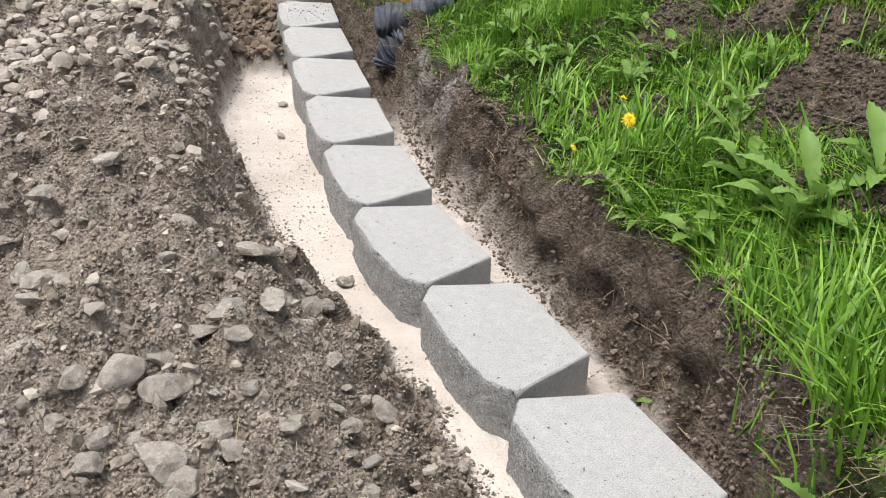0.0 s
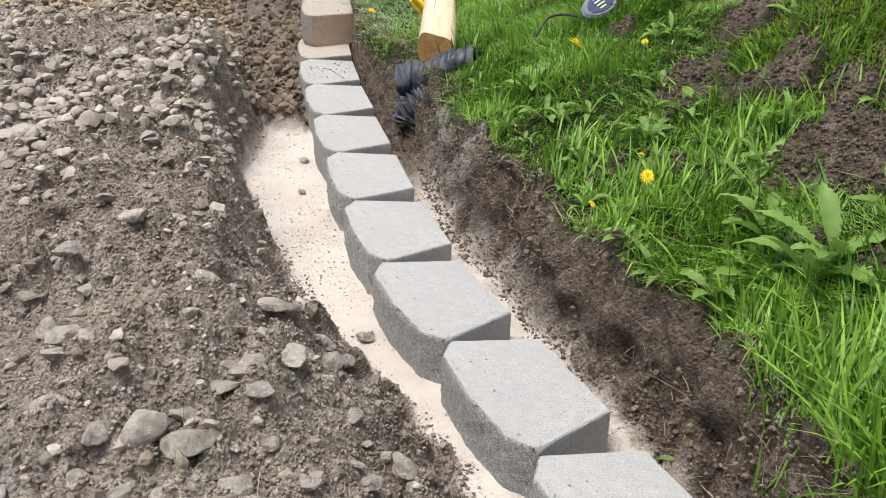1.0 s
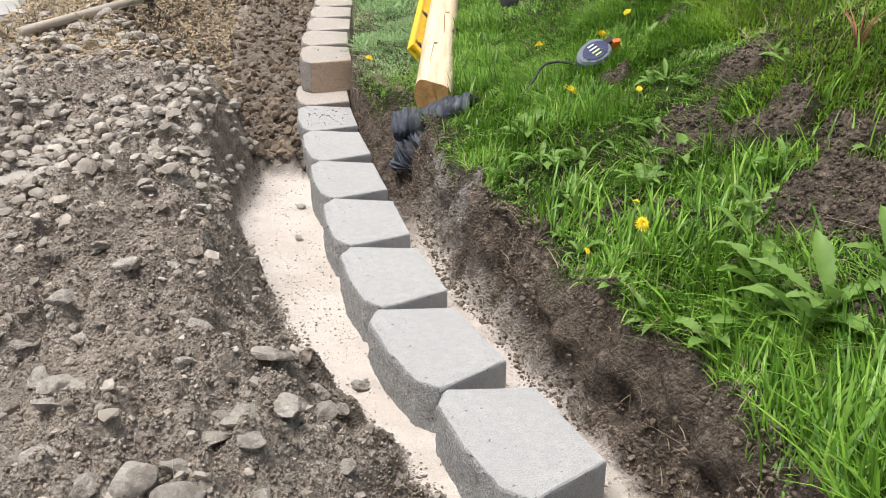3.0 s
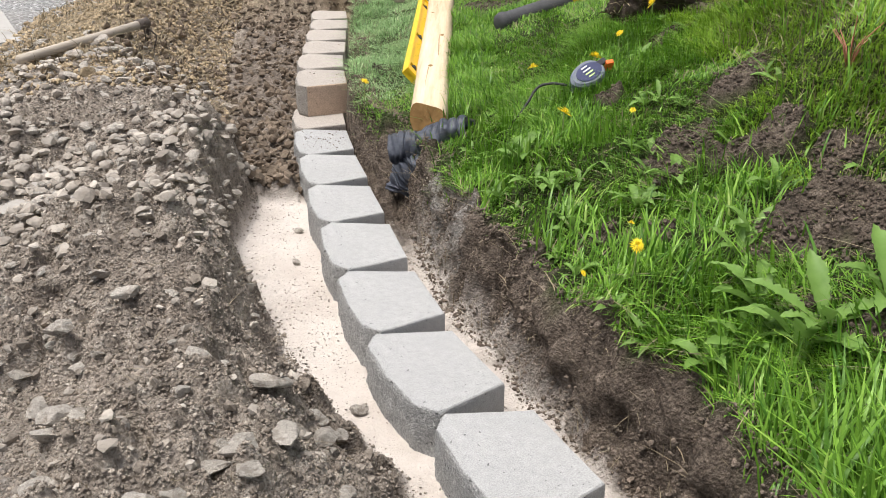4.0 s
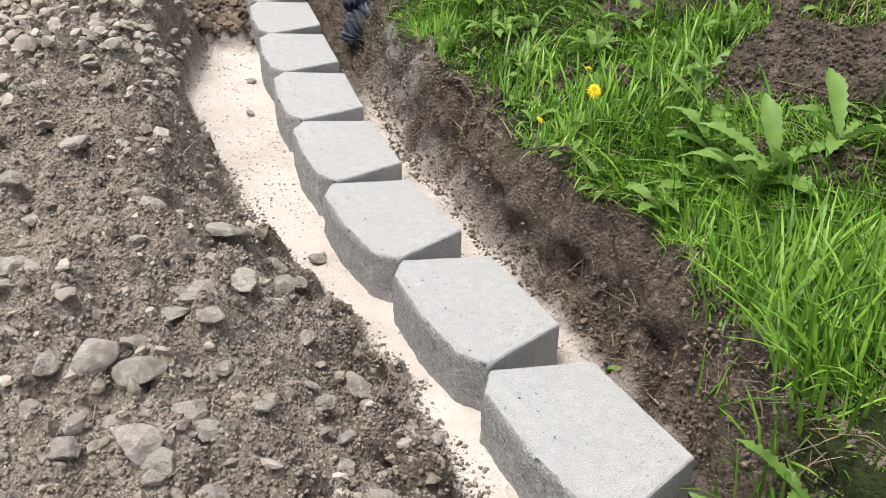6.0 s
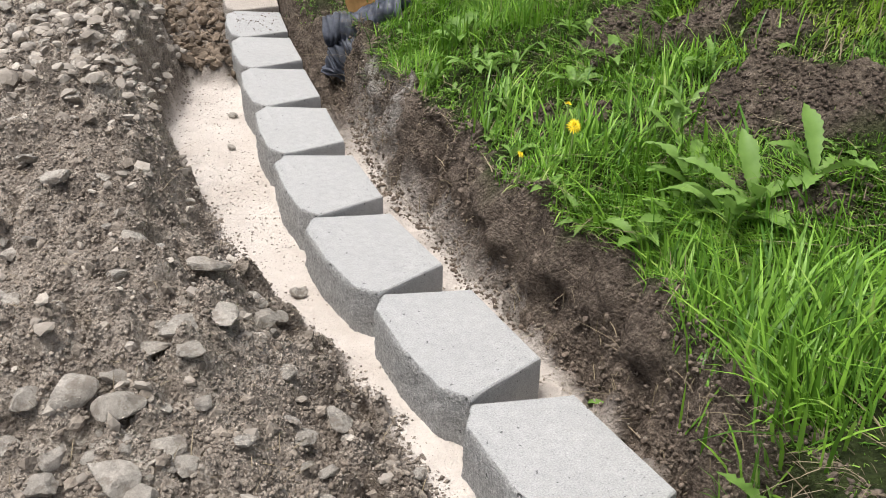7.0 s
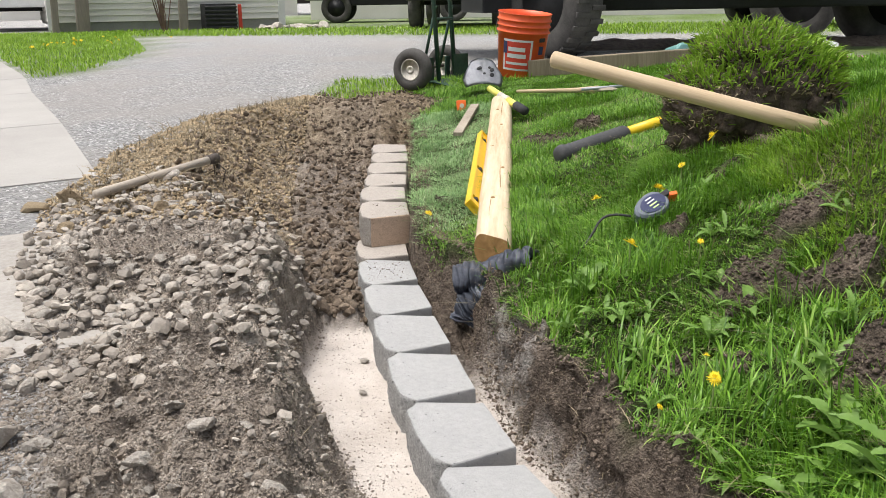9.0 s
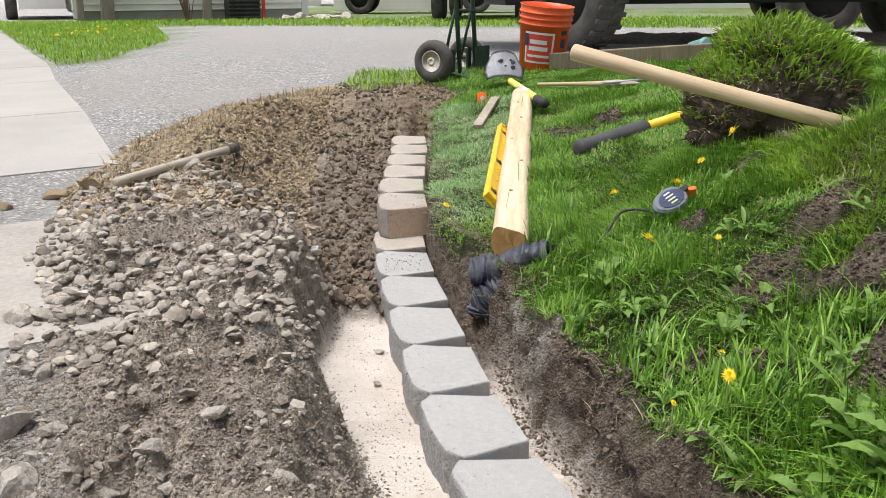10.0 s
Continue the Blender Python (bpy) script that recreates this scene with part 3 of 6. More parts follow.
# ---- stones, clods, grass ----
def rock_verts(seed, level=2, flat=0.62):
    """An angular stone about 1 across."""
    rnd = random.Random(seed)
    bm = bmesh.new()
    bmesh.ops.create_icosphere(bm, subdivisions=level, radius=0.5)
    cuts = []
    for _ in range(11):
        d = Vector((rnd.gauss(0, 1), rnd.gauss(0, 1), rnd.gauss(0, 1)))
        d.normalize()
        cuts.append((d, rnd.uniform(0.20, 0.40)))
    sx, sy = rnd.uniform(0.75, 1.1), rnd.uniform(0.6, 0.9)
    for vert in bm.verts:
        p = vert.co.copy()
        for d, r in cuts:
            over = p.dot(d) - r
            if over > 0:
                p -= d * over
        p += p.normalized() * noise.noise(p * 5 + Vector((seed, 0, 0))) * 0.03
        vert.co = Vector((p.x * sx, p.y * sy, p.z * flat))
    co = np.array([v.co[:] for v in bm.verts])
    fa = [tuple(v.index for v in f.verts) for f in bm.faces]
    bm.free()
    return co, fa


def rock_mesh(seed, flat=0.62, material=None, level=3):
    co, fa = rock_verts(seed, level, flat)
    co = co * (1.22, 1.05, 1.0)
    me = bpy.data.meshes.new("stone")
    me.from_pydata(co.tolist(), [], fa)
    me.materials.append(material or STONE)
    return me


ROCKS = [rock_mesh(100 + k, (0.50, 0.36, 0.62, 0.30, 0.45, 0.55)[k % 6]) for k in range(9)]


SMALL_ROCKS = [rock_mesh(120 + k, (0.50, 0.36, 0.62, 0.30, 0.45, 0.55)[k % 6], None, 2) for k in range(9)]


def stone(x, y, size, turn=0, which=0, sink=0.25, label="dusty pale limestone chunk lying on the dug earth"):
    ob = new("stone", (ROCKS if y < 1.5 and size > 0.03 else SMALL_ROCKS)[which % 9])
    z = float(zones(np.array([x]), np.array([y]))[0][0]) * 0.25 + ground(x, y) * 0.75
    ob.matrix_world = pose(x, y, z + size * (0.3 - sink), random.uniform(-18, 18), random.uniform(-18, 18), turn) @ Matrix.Scale(size, 4)
    return tagged(ob, label, "stone", "stones on the spoil heap")


random.seed(5)
for k, (x, y, size) in enumerate(BIG_STONES):
    stone(x, y, size * 1.15, k * 47, k, 0.14)
for k, (x, y, size) in enumerate(EDGE_STONES):
    stone(x, y, size, k * 61, k + 4, 0.14)
for k, (x, y, size) in enumerate(SAND_STONES):
    stone(x, y, size, k * 83, k + 2, 0.05, "sand-dusted pale pebble lying on the bedding sand")
# the stones that one can tell apart on the heap
rs = np.random.RandomState(3)
count = 0
while count < 310:
    y = rs.uniform(0.75, 3.7)
    x = rs.uniform(mound_edge(y) - 0.05, np.interp(y, WALL_Y, WALL_X) - DEPTH - sand_width(y) - 0.08)
    want = 0.42 + 0.58 * float(ramp(y, 1.7, 2.4)) * (0.3 + 0.7 * float(ramp(vnoise(x * 2 + 3, y * 2), 0.35, 0.6)))
    if rs.rand() > want:
        continue
    stone(x, y, (rs.uniform(0.025, 0.062) if y > 1.9 else 0.014 + 0.034 * rs.rand() ** 1.5), rs.uniform(0, 360), rs.randint(9), 0.12)
    count += 1


def scatter(name, xs, ys, sizes, shapes, material, label, category, seed, sink=0.2, lift=0.0):
    """Many small lumps as one object."""
    r = np.random.RandomState(seed)
    zs = rough_z(xs, ys) + lift
    V, Fc, off = [], [], 0
    for i in range(len(xs)):
        co, fa = shapes[r.randint(len(shapes))]
        a, b, c = r.uniform(0, 6.283), r.uniform(-0.5, 0.5), r.uniform(-0.5, 0.5)
        rot = np.array(Euler((b, c, a)).to_matrix())
        V.append(co @ rot.T * sizes[i] + (xs[i], ys[i], zs[i] + sizes[i] * (0.3 - sink)))
        Fc.extend([tuple(q + off for q in f) for f in fa])
        off += len(co)
    ob = soup(name, np.concatenate(V), Fc, material)
    return tagged(ob, label, category, kind="stuff")


SMALL = [rock_verts(200 + k, 1, (0.7, 0.5, 0.6)[k % 3]) for k in range(8)]
LUMPS = [rock_verts(300 + k, 1, 0.8) for k in range(6)]
MIDDLE = [rock_verts(400 + k, 2, (0.6, 0.4)[k % 2]) for k in range(6)]


def on_heap(n, seed, y0, y1, bias, lo=-0.10):
    r = np.random.RandomState(seed)
    ys = y0 + (y1 - y0) * r.rand(n) ** bias
    left = mound_edge(ys) + lo
    right = np.interp(ys, WALL_Y, WALL_X) - DEPTH * 1.05 - sand_width(ys) - 0.015
    return left + (right - left) * r.rand(n), ys


# pebbles and rubble
hx, hy = on_heap(6800, 21, 0.7, 5.6, 0.9)
keep = np.random.RandomState(1).rand(len(hx)) < (1 - 0.85 * ramp(hy, 3.1, 3.7)) * (0.30 + 0.7 * ramp(hy, 1.6, 2.3) * ramp(vnoise(hx * 2 + 3, hy * 2), 0.2, 0.55))
hx, hy = hx[keep], hy[keep]
scatter("rubble", hx, hy, 0.007 + 0.030 * np.random.RandomState(2).rand(len(hx)) ** 1.9, SMALL, STONE_BITS, "loose pale limestone rubble strewn over the dug earth", "rubble", 31, 0.15)
hx, hy = on_heap(1700, 22, 1.6, 4.2, 1.0)
keep = ramp(vnoise(hx * 2 + 3, hy * 2), 0.1, 0.5) * ramp(hy, 1.5, 2.3) * (1 - ramp(hy, 3.1, 3.7)) * (1 - 0.8 * ramp(hx - np.interp(hy, WALL_Y, WALL_X), -0.75, -0.4) * ramp(hy, 2.5, 3)) > np.random.RandomState(4).rand(len(hx))
hx, hy = hx[keep], hy[keep]
scatter("rubble", hx, hy, np.random.RandomState(5).uniform(0.024, 0.056, len(hx)), MIDDLE, STONE_BITS, "fist-sized pale limestone rubble heaped on the spoil", "rubble", 32, 0.05)
# fine crumbs: small jittered octahedra, thousands of them
def crumbs(name, xs, ys, sizes, material, label, seed, category="soil", lift=0.25, rise=0.0):
    r = np.random.RandomState(seed)
    n = len(xs)
    corner = np.array([(1, 0, 0), (-1, 0, 0), (0, 1, 0), (0, -1, 0), (0, 0, 1), (0, 0, -1)], float)
    a = r.uniform(0, 6.283, n)
    V = corner[None] * r.uniform(0.35, 0.75, (n, 6, 1)) + r.uniform(-0.18, 0.18, (n, 6, 3))
    c, s_ = np.cos(a)[:, None], np.sin(a)[:, None]
    V = np.stack([V[..., 0] * c - V[..., 1] * s_, V[..., 0] * s_ + V[..., 1] * c, V[..., 2] * 0.8], 2)
    V = V * sizes[:, None, None] + np.stack([xs, ys, rough_z(xs, ys) + sizes * lift + rise], 1)[:, None]
    tri = np.array([(0, 2, 4), (2, 1, 4), (1, 3, 4), (3, 0, 4), (2, 0, 5), (1, 2, 5), (3, 1, 5), (0, 3, 5)])
    loops = ((np.arange(n) * 6)[:, None, None] + tri).reshape(-1)
    me = bpy.data.meshes.new(name)
    me.vertices.add(6 * n)
    me.vertices.foreach_set("co", V.reshape(-1).astype(np.float32))
    me.loops.add(24 * n)
    me.loops.foreach_set("vertex_index", loops.astype(np.int32))
    me.polygons.add(8 * n)
    me.polygons.foreach_set("loop_start", (np.arange(8 * n) * 3).astype(np.int32))
    me.materials.append(material)
    me.update(calc_edges=True)
    return tagged(new(name, me), label, category, kind="stuff")


r7 = np.random.RandomState(77)
hx, hy = on_heap(80000, 61, 0.6, 2.9, 1.45)
crumbs("earth_crumbs", hx, hy, 0.0018 + 0.0065 * r7.rand(len(hx)) ** 3.0, CLOD_PALE, "fine dusty crumbs over the spoil heap", 62, lift=0.1)
hx, hy = on_heap(15000, 63, 0.6, 2.6, 1.3)
crumbs("earth_crumbs", hx, hy, 0.0016 + 0.008 * r7.rand(len(hx)) ** 4, CLOD_HEAP, "dark damp crumbs over the spoil heap", 64, lift=0.1)
cy_ = 0.62 + 4.2 * r7.rand(16000) ** 1.6
cx_ = np.interp(cy_, WALL_Y, WALL_X) + (bank_foot(cy_) + r7.uniform(-0.02, 0.085, 16000)) * 1.06
crumbs("earth_crumbs", cx_, cy_, 0.0018 + 0.008 * r7.rand(16000) ** 4.0, CLOD, "dark crumbs on the cut bank", 65)
cy_ = 1.55 + 1.0 * r7.rand(1100)
cx_ = np.interp(cy_, WALL_Y, WALL_X) - DEPTH * 1.06 - r7.rand(1100) * (sand_width(cy_) + 0.02)
crumbs("sand_grit", cx_, cy_, 0.0013 + 0.0045 * r7.rand(1100) ** 4, GRIT, "small crumbs trodden into the bedding sand", 66, "grit")
ry_ = 0.75 + 1.8 * r7.rand(2600)
rx_ = np.interp(ry_, WALL_Y, WALL_X) - (DEPTH + sand_width(ry_) + r7.uniform(-0.035, 0.03, 2600) * r7.rand(2600)) * 1.06
crumbs("earth_crumbs", rx_, ry_, 0.0018 + 0.007 * r7.rand(2600) ** 3.4, CLOD_PALE, "dark crumbs fallen along the edge of the sand", 70)
hx, hy = on_heap(14000, 67, 2.8, 5.9, 1.0)
crumbs("earth_crumbs", hx, hy, 0.005 + 0.014 * r7.rand(len(hx)) ** 2, CLOD_DRY, "dry tan crumbs on the far spoil heap", 68)
# clods of earth
hx, hy = on_heap(5200, 23, 0.6, 3.3, 1.2)
scatter("earth_clods", hx, hy, 0.005 + 0.030 * np.random.RandomState(6).rand(len(hx)) ** 3.2, LUMPS, CLOD_PALE, "crumbled dark brown earth clods over the spoil heap", "soil", 33, 0.38)
hx, hy = on_heap(5600, 24, 3.1, 6.0, 1.0)
k = across(hx, hy) < -0.62 + 0.3 * vnoise(hx * 6, hy * 6)
hx, hy = hx[k], hy[k]
scatter("earth_clods", hx, hy, 0.007 + 0.040 * np.random.RandomState(7).rand(len(hx)) ** 3.4, LUMPS, CLOD_DRY, "dried tan earth clods on the far spoil heap", "soil", 34, 0.3)
# the trench floor beyond the sand, full of dark stones
r9 = np.random.RandomState(9)
ty = 2.56 + 2.7 * r9.rand(2600) ** 1.2
tx = np.interp(ty, WALL_Y, WALL_X) - DEPTH * 1.04 - r9.rand(2600) ** 1.1 * (sand_width(ty) + np.interp(ty, [2.6, 3, 4], [0.1, 0.35, 0.5]))
scatter("trench_rubble", tx, ty, 0.012 + 0.040 * r9.rand(2600) ** 1.8, SMALL[:3] + LUMPS, CLOD_STONE, "dark earth-covered stones filling the trench floor", "rubble", 35, 0.1)
# the cut bank behind the blocks
by = 0.62 + 4.2 * r9.rand(3000) ** 1.5
bu = bank_foot(by) + r9.uniform(-0.015, 0.075, 3000)
bx = np.interp(by, WALL_Y, WALL_X) + bu * 1.06
scatter("bank_clods", bx, by, 0.003 + 0.016 * r9.rand(3000) ** 4, LUMPS, CLOD, "dark crumbly clods on the cut earth bank", "soil", 36, 0.15)
# broken earth round the trench's far end
px_, py_ = r9.uniform(-1.25, -0.25, 2600), r9.uniform(4.85, 6.15, 2600)
keep = across(px_, py_) < np.interp(py_, [4.9, 5.6, 6.2], [-0.02, 0.30, -0.1])
px_, py_ = px_[keep], py_[keep]
scatter("earth_clods", px_, py_, 0.008 + 0.028 * r9.rand(len(px_)) ** 2.4, LUMPS, CLOD_STONE, "brown earth clods round the trench's far end", "soil", 40, 0.12)
# grit on the sand and lime-streaked crumbs behind the blocks
sy_ = 0.8 + 1.75 * r9.rand(1500) ** 0.55
sx_ = np.interp(sy_, WALL_Y, WALL_X) - DEPTH * 1.06 - r9.rand(1500) * (sand_width(sy_) + 0.02)
scatter("sand_grit", sx_, sy_, 0.0010 + 0.006 * r9.rand(1500) ** 8, SMALL, GRIT, "dark grit and crumbs scattered on the pale bedding sand", "grit", 37, 0.1)
sy_ = 1.0 + 1.35 * r9.rand(1300) ** 0.9
sx_ = np.interp(sy_, WALL_Y, WALL_X) + 0.012 + r9.rand(1300) * bank_foot(sy_)
scatter("lime_crumbs", sx_, sy_, 0.0015 + 0.009 * r9.rand(1300) ** 5, LUMPS, LIME, "pale sandy crumbs heaped behind the blocks", "sand", 38, 0.1)
sy_ = r9.uniform(1.98, 2.32, 420)
sx_ = np.interp(sy_, WALL_Y, WALL_X) + (bank_foot(sy_) + r9.uniform(-0.02, 0.075, 420)) * 1.05
scatter("lime_crumbs", sx_, sy_, 0.002 + 0.010 * r9.rand(420) ** 4, LUMPS, LIME, "whitish lime crust streaked down the earth bank", "lime", 41, 0.15)
# earth crumbs on block tops
for (cx, cy, ca, cz, n) in ((-0.333, 2.924, 12, 0.0, 120), (-0.392, 3.366, 9, HIGH, 26), (-0.457, 3.95, 5, HIGH, 14)):
    u = r9.rand(n) * -0.14 - 0.01
    v = r9.uniform(-0.12, 0.12, n)
    ca = radians(ca)
    X, Y = cx + math.cos(ca) * u - math.sin(ca) * v, cy + math.sin(ca) * u + math.cos(ca) * v
    V, Fc, off = [], [], 0
    for i in range(n):
        co, fa = LUMPS[i % 6]
        s = 0.0018 + 0.006 * r9.rand() ** 2.5
        V.append(co * s + (X[i], Y[i], cz + s * 0.32))
        Fc.extend([tuple(q + off for q in f) for f in fa])
        off += len(co)
    tagged(soup("earth_crumbs", np.concatenate(V), Fc, CLOD), "dark earth crumbs spilled on a concrete block", "soil", kind="stuff")


# bare places in the lawn: x, y, radius
def bare(x, y):
    b = np.zeros_like(x)
    for px, py, pr in BARE:
        b = np.maximum(b, 1 - ramp(np.hypot(x - px, (y - py)) + 1.1 * pr * fbm(x, y, 0.10, 4, 21), pr * 0.55, pr * 1.0))
    return b


def bare_relief(x, y):
    return 0.30 * cells(x, y, 0.10, 14, 0.4) + 0.03 * np.abs(fbm(x, y, 0.045, 4, 22)) + 0.03 * np.abs(fbm(x, y, 0.14, 3, 23))


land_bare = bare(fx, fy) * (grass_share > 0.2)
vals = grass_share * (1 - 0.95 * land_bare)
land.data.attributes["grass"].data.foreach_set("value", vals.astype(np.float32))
co_all = np.stack([sx, fy, fz + land_bare * bare_relief(fx, fy)], 1).astype(np.float32)
land.data.vertices.foreach_set("co", co_all.ravel())
land.data.update()
# broken earth where the turf is gone
r9 = np.random.RandomState(90)
px_, py_ = [], []
for qx, qy, qr in BARE:
    n = int(70000 * qr * qr) + 150
    an, ra = r9.uniform(0, 6.283, n), qr * np.sqrt(r9.rand(n))
    px_.append(qx + ra * np.cos(an)), py_.append(qy + ra * np.sin(an))
px_, py_ = np.concatenate(px_), np.concatenate(py_)
crumbs("earth_crumbs", px_, py_, 0.0016 + 0.010 * r9.rand(len(px_)) ** 4, CLOD_MOIST, "dark torn earth in bare places of the lawn", 39, rise=bare_relief(px_, py_) * bare(px_, py_))


def blades(name, xs, ys, height, width, lean, material, label, seed, z=None, category="grass"):
    """Tapered, bent blades as one object."""
    r = np.random.RandomState(seed)
    n = len(xs)
    z = rough_z(xs, ys) - 0.004 if z is None else z
    a = 9.0 * vnoise(xs * 5 + 3, ys * 5 + 8) + r.normal(0, 1.1, n)
    tilt = lean * np.abs(r.normal(0.6, 0.5, n))
    d = np.stack([np.cos(a), np.sin(a)], 1)
    s = np.stack([-d[:, 1], d[:, 0]], 1)
    V = np.zeros((n, 7, 3))
    for k, (t, w) in enumerate(((0.0, 0.8), (0.38, 1.0), (0.74, 0.7))):
        out = height * tilt * t ** 1.7
        up = height * t * (1 - 0.30 * np.minimum(tilt, 1.6) * t)
        mid = np.stack([xs, ys], 1) + d * out[:, None]
        for q, sign in ((0, -1), (1, 1)):
            V[:, 2 * k + q, :2] = mid + s * (sign * 0.5 * w * width)[:, None]
            V[:, 2 * k + q, 2] = z + up
    V[:, 6, :2] = np.stack([xs, ys], 1) + d * (height * tilt)[:, None]
    V[:, 6, 2] = z + height * (1 - 0.30 * np.minimum(tilt, 1.6))
    base = (np.arange(n) * 7)[:, None]
    loops = np.concatenate([base + [0, 1, 3, 2], base + [2, 3, 5, 4], base + [4, 5, 6]], 1)
    me = bpy.data.meshes.new(name)
    me.vertices.add(7 * n)
    me.vertices.foreach_set("co", V.reshape(-1).astype(np.float32))
    me.loops.add(11 * n)
    me.loops.foreach_set("vertex_index", loops.reshape(-1).astype(np.int32))
    me.polygons.add(3 * n)
    starts = (np.arange(n) * 11)[:, None] + [0, 4, 8]
    me.polygons.foreach_set("loop_start", starts.reshape(-1).astype(np.int32))
    me.polygons.foreach_set("use_smooth", [True] * (3 * n))
    me.materials.append(material)
    me.update(calc_edges=True)
    return tagged(new(name, me), label, category, kind="stuff")


def lawn_points(n, seed, x0, x1, y0, y1, clump=0.5):
    r = np.random.RandomState(seed)
    xs, ys = r.uniform(x0, x1, n), r.uniform(y0, y1, n)
    _, _, g, _ = zones(xs, ys)
    g = g * (1 - 0.82 * bare(xs, ys)) * (1 - clump + clump * ramp(vnoise(xs * 14 + 2, ys * 14), 0.3, 0.7))
    k = (r.rand(n) < g) & (xs < 0.5 * ys + 0.8)
    return xs[k], ys[k]


def tuft_height(xs, ys):
    return 0.55 + 0.9 * ramp(vnoise(xs * 4.5 + 7, ys * 4.5 + 1), 0.35, 0.75)


r8 = np.random.RandomState(8)
gx1, gy1 = lawn_points(430000, 41, -0.35, 1.35, 0.55, 3.0, 0.55)
h1 = 0.92 * tuft_height(gx1, gy1) * (0.6 + 0.4 * ramp(across(gx1, gy1), 0.15, 0.3)) * (0.010 + 0.034 * r8.rand(len(gx1)) ** 1.6)
w1 = r8.uniform(0.0016, 0.0036, len(gx1))
up = (gx1 > 0.56 + 0.12 * fbm(gx1, gy1, 0.2, 3, 44)) & (gy1 > 1.55)
blades("grass", gx1[~up], gy1[~up], h1[~up], w1[~up], 1.5, GRASS, "fresh green unmown lawn grass in spring", 51)
blades("grass", gx1[up], gy1[up], h1[up], w1[up], 1.5, GRASS_FAR, "yellow-green grass on the raised turf", 77)
gx2, gy2 = lawn_points(300000, 42, -0.7, 1.9, 2.9, 6.3, 0.35)
pale = (gx2 < -0.10) & (gy2 < 5.2)
h2 = tuft_height(gx2, gy2) * r8.uniform(0.016, 0.042, len(gx2))
w2 = r8.uniform(0.0022, 0.0042, len(gx2))
blades("grass", gx2[~pale], gy2[~pale], h2[~pale], w2[~pale], 1.3, GRASS, "green lawn grass beside the timber and tools", 52)
blades("grass", gx2[pale], gy2[pale], 0.8 * h2[pale], w2[pale], 2.2, GRASS_PALE, "pale trodden grass between the blocks and the timber", 74)
# tall tufts and blades hanging over the bank
ty_, tx_ = [], []
for cx, cy, spread, n in TUFTS:
    tx_.append(cx + r8.normal(0, spread, n))
    ty_.append(cy + r8.normal(0, spread, n))
tx_, ty_ = np.concatenate(tx_), np.concatenate(ty_)
k = zones(tx_, ty_)[2] > 0.5
tx_, ty_ = tx_[k], ty_[k]
blades("tall_grass", tx_, ty_, 0.025 + 0.07 * r8.rand(len(tx_)) ** 1.5, r8.uniform(0.0024, 0.0050, len(tx_)), 0.9, GRASS, "long bright green grass tufts at the lawn's edge", 53)
ox, oy = r8.uniform(1.3, 4.0, 16000), r8.uniform(-1.5, 6.0, 16000)
blades("grass", ox, oy, r8.uniform(0.03, 0.07, 16000), r8.uniform(0.008, 0.014, 16000), 1.2, GRASS, "lawn grass running on up the slope", 71)
lx = np.concatenate([cx + r8.normal(0, 0.028, 46) for cx, cy in LONG_TUFTS])
ly = np.concatenate([cy + r8.normal(0, 0.028, 46) for cx, cy in LONG_TUFTS])
blades("tall_grass", lx, ly, 0.04 + 0.12 * r8.rand(len(lx)) ** 1.4, r8.uniform(0.003, 0.0062, len(lx)), 0.9, GRASS, "long arching grass blades above the bank", 73)
# dry straw in the sward and roots on the bank
gx3, gy3 = lawn_points(15000, 43, -0.6, 1.3, 0.6, 5.0, 0.2)
blades("dry_grass", gx3, gy3, r8.uniform(0.015, 0.045, len(gx3)), r8.uniform(0.001, 0.0022, len(gx3)), 2.4, STRAW, "withered straw-coloured grass among the green", 54)
k = r8.rand(len(px_)) < 0.35
blades("dry_grass", px_[k], py_[k], r8.uniform(0.006, 0.026, k.sum()), r8.uniform(0.0006, 0.0015, k.sum()), 2.4, STRAW, "torn straw and roots over bare earth in the lawn", 75, category="roots")
ux, uy = r8.uniform(0.62, 1.25, 5200), r8.uniform(1.5, 2.7, 5200)
blades("dry_grass", ux, uy, r8.uniform(0.015, 0.05, 5200), r8.uniform(0.001, 0.0024, 5200), 1.6, STRAW, "withered tan grass on the raised turf", 76)
ey = 0.7 + 4.2 * r8.rand(1500) ** 1.3
eu = bank_foot(ey) + r8.uniform(0.0, 0.09, 1500)
blades("dry_grass", np.interp(ey, WALL_Y, WALL_X) + eu * 1.06, ey, r8.uniform(0.012, 0.045, 1500), r8.uniform(0.0008, 0.0018, 1500), 2.2, STRAW, "pale torn roots and straw on the cut bank", 55, category="roots")
hx, hy = on_heap(1500, 25, 0.7, 3.0, 1.0)
blades("dry_grass", hx, hy, r8.uniform(0.006, 0.022, len(hx)), r8.uniform(0.0006, 0.0014, len(hx)), 2.6, STRAW, "fine dry roots strewn in the dug earth", 56, category="roots")
hx, hy = on_heap(3600, 26, 3.1, 5.8, 1.0)
blades("dry_grass", hx, hy, r8.uniform(0.02, 0.07, len(hx)), r8.uniform(0.002, 0.004, len(hx)), 2.6, STRAW, "dry straw and roots over the far spoil heap", 72, category="roots")
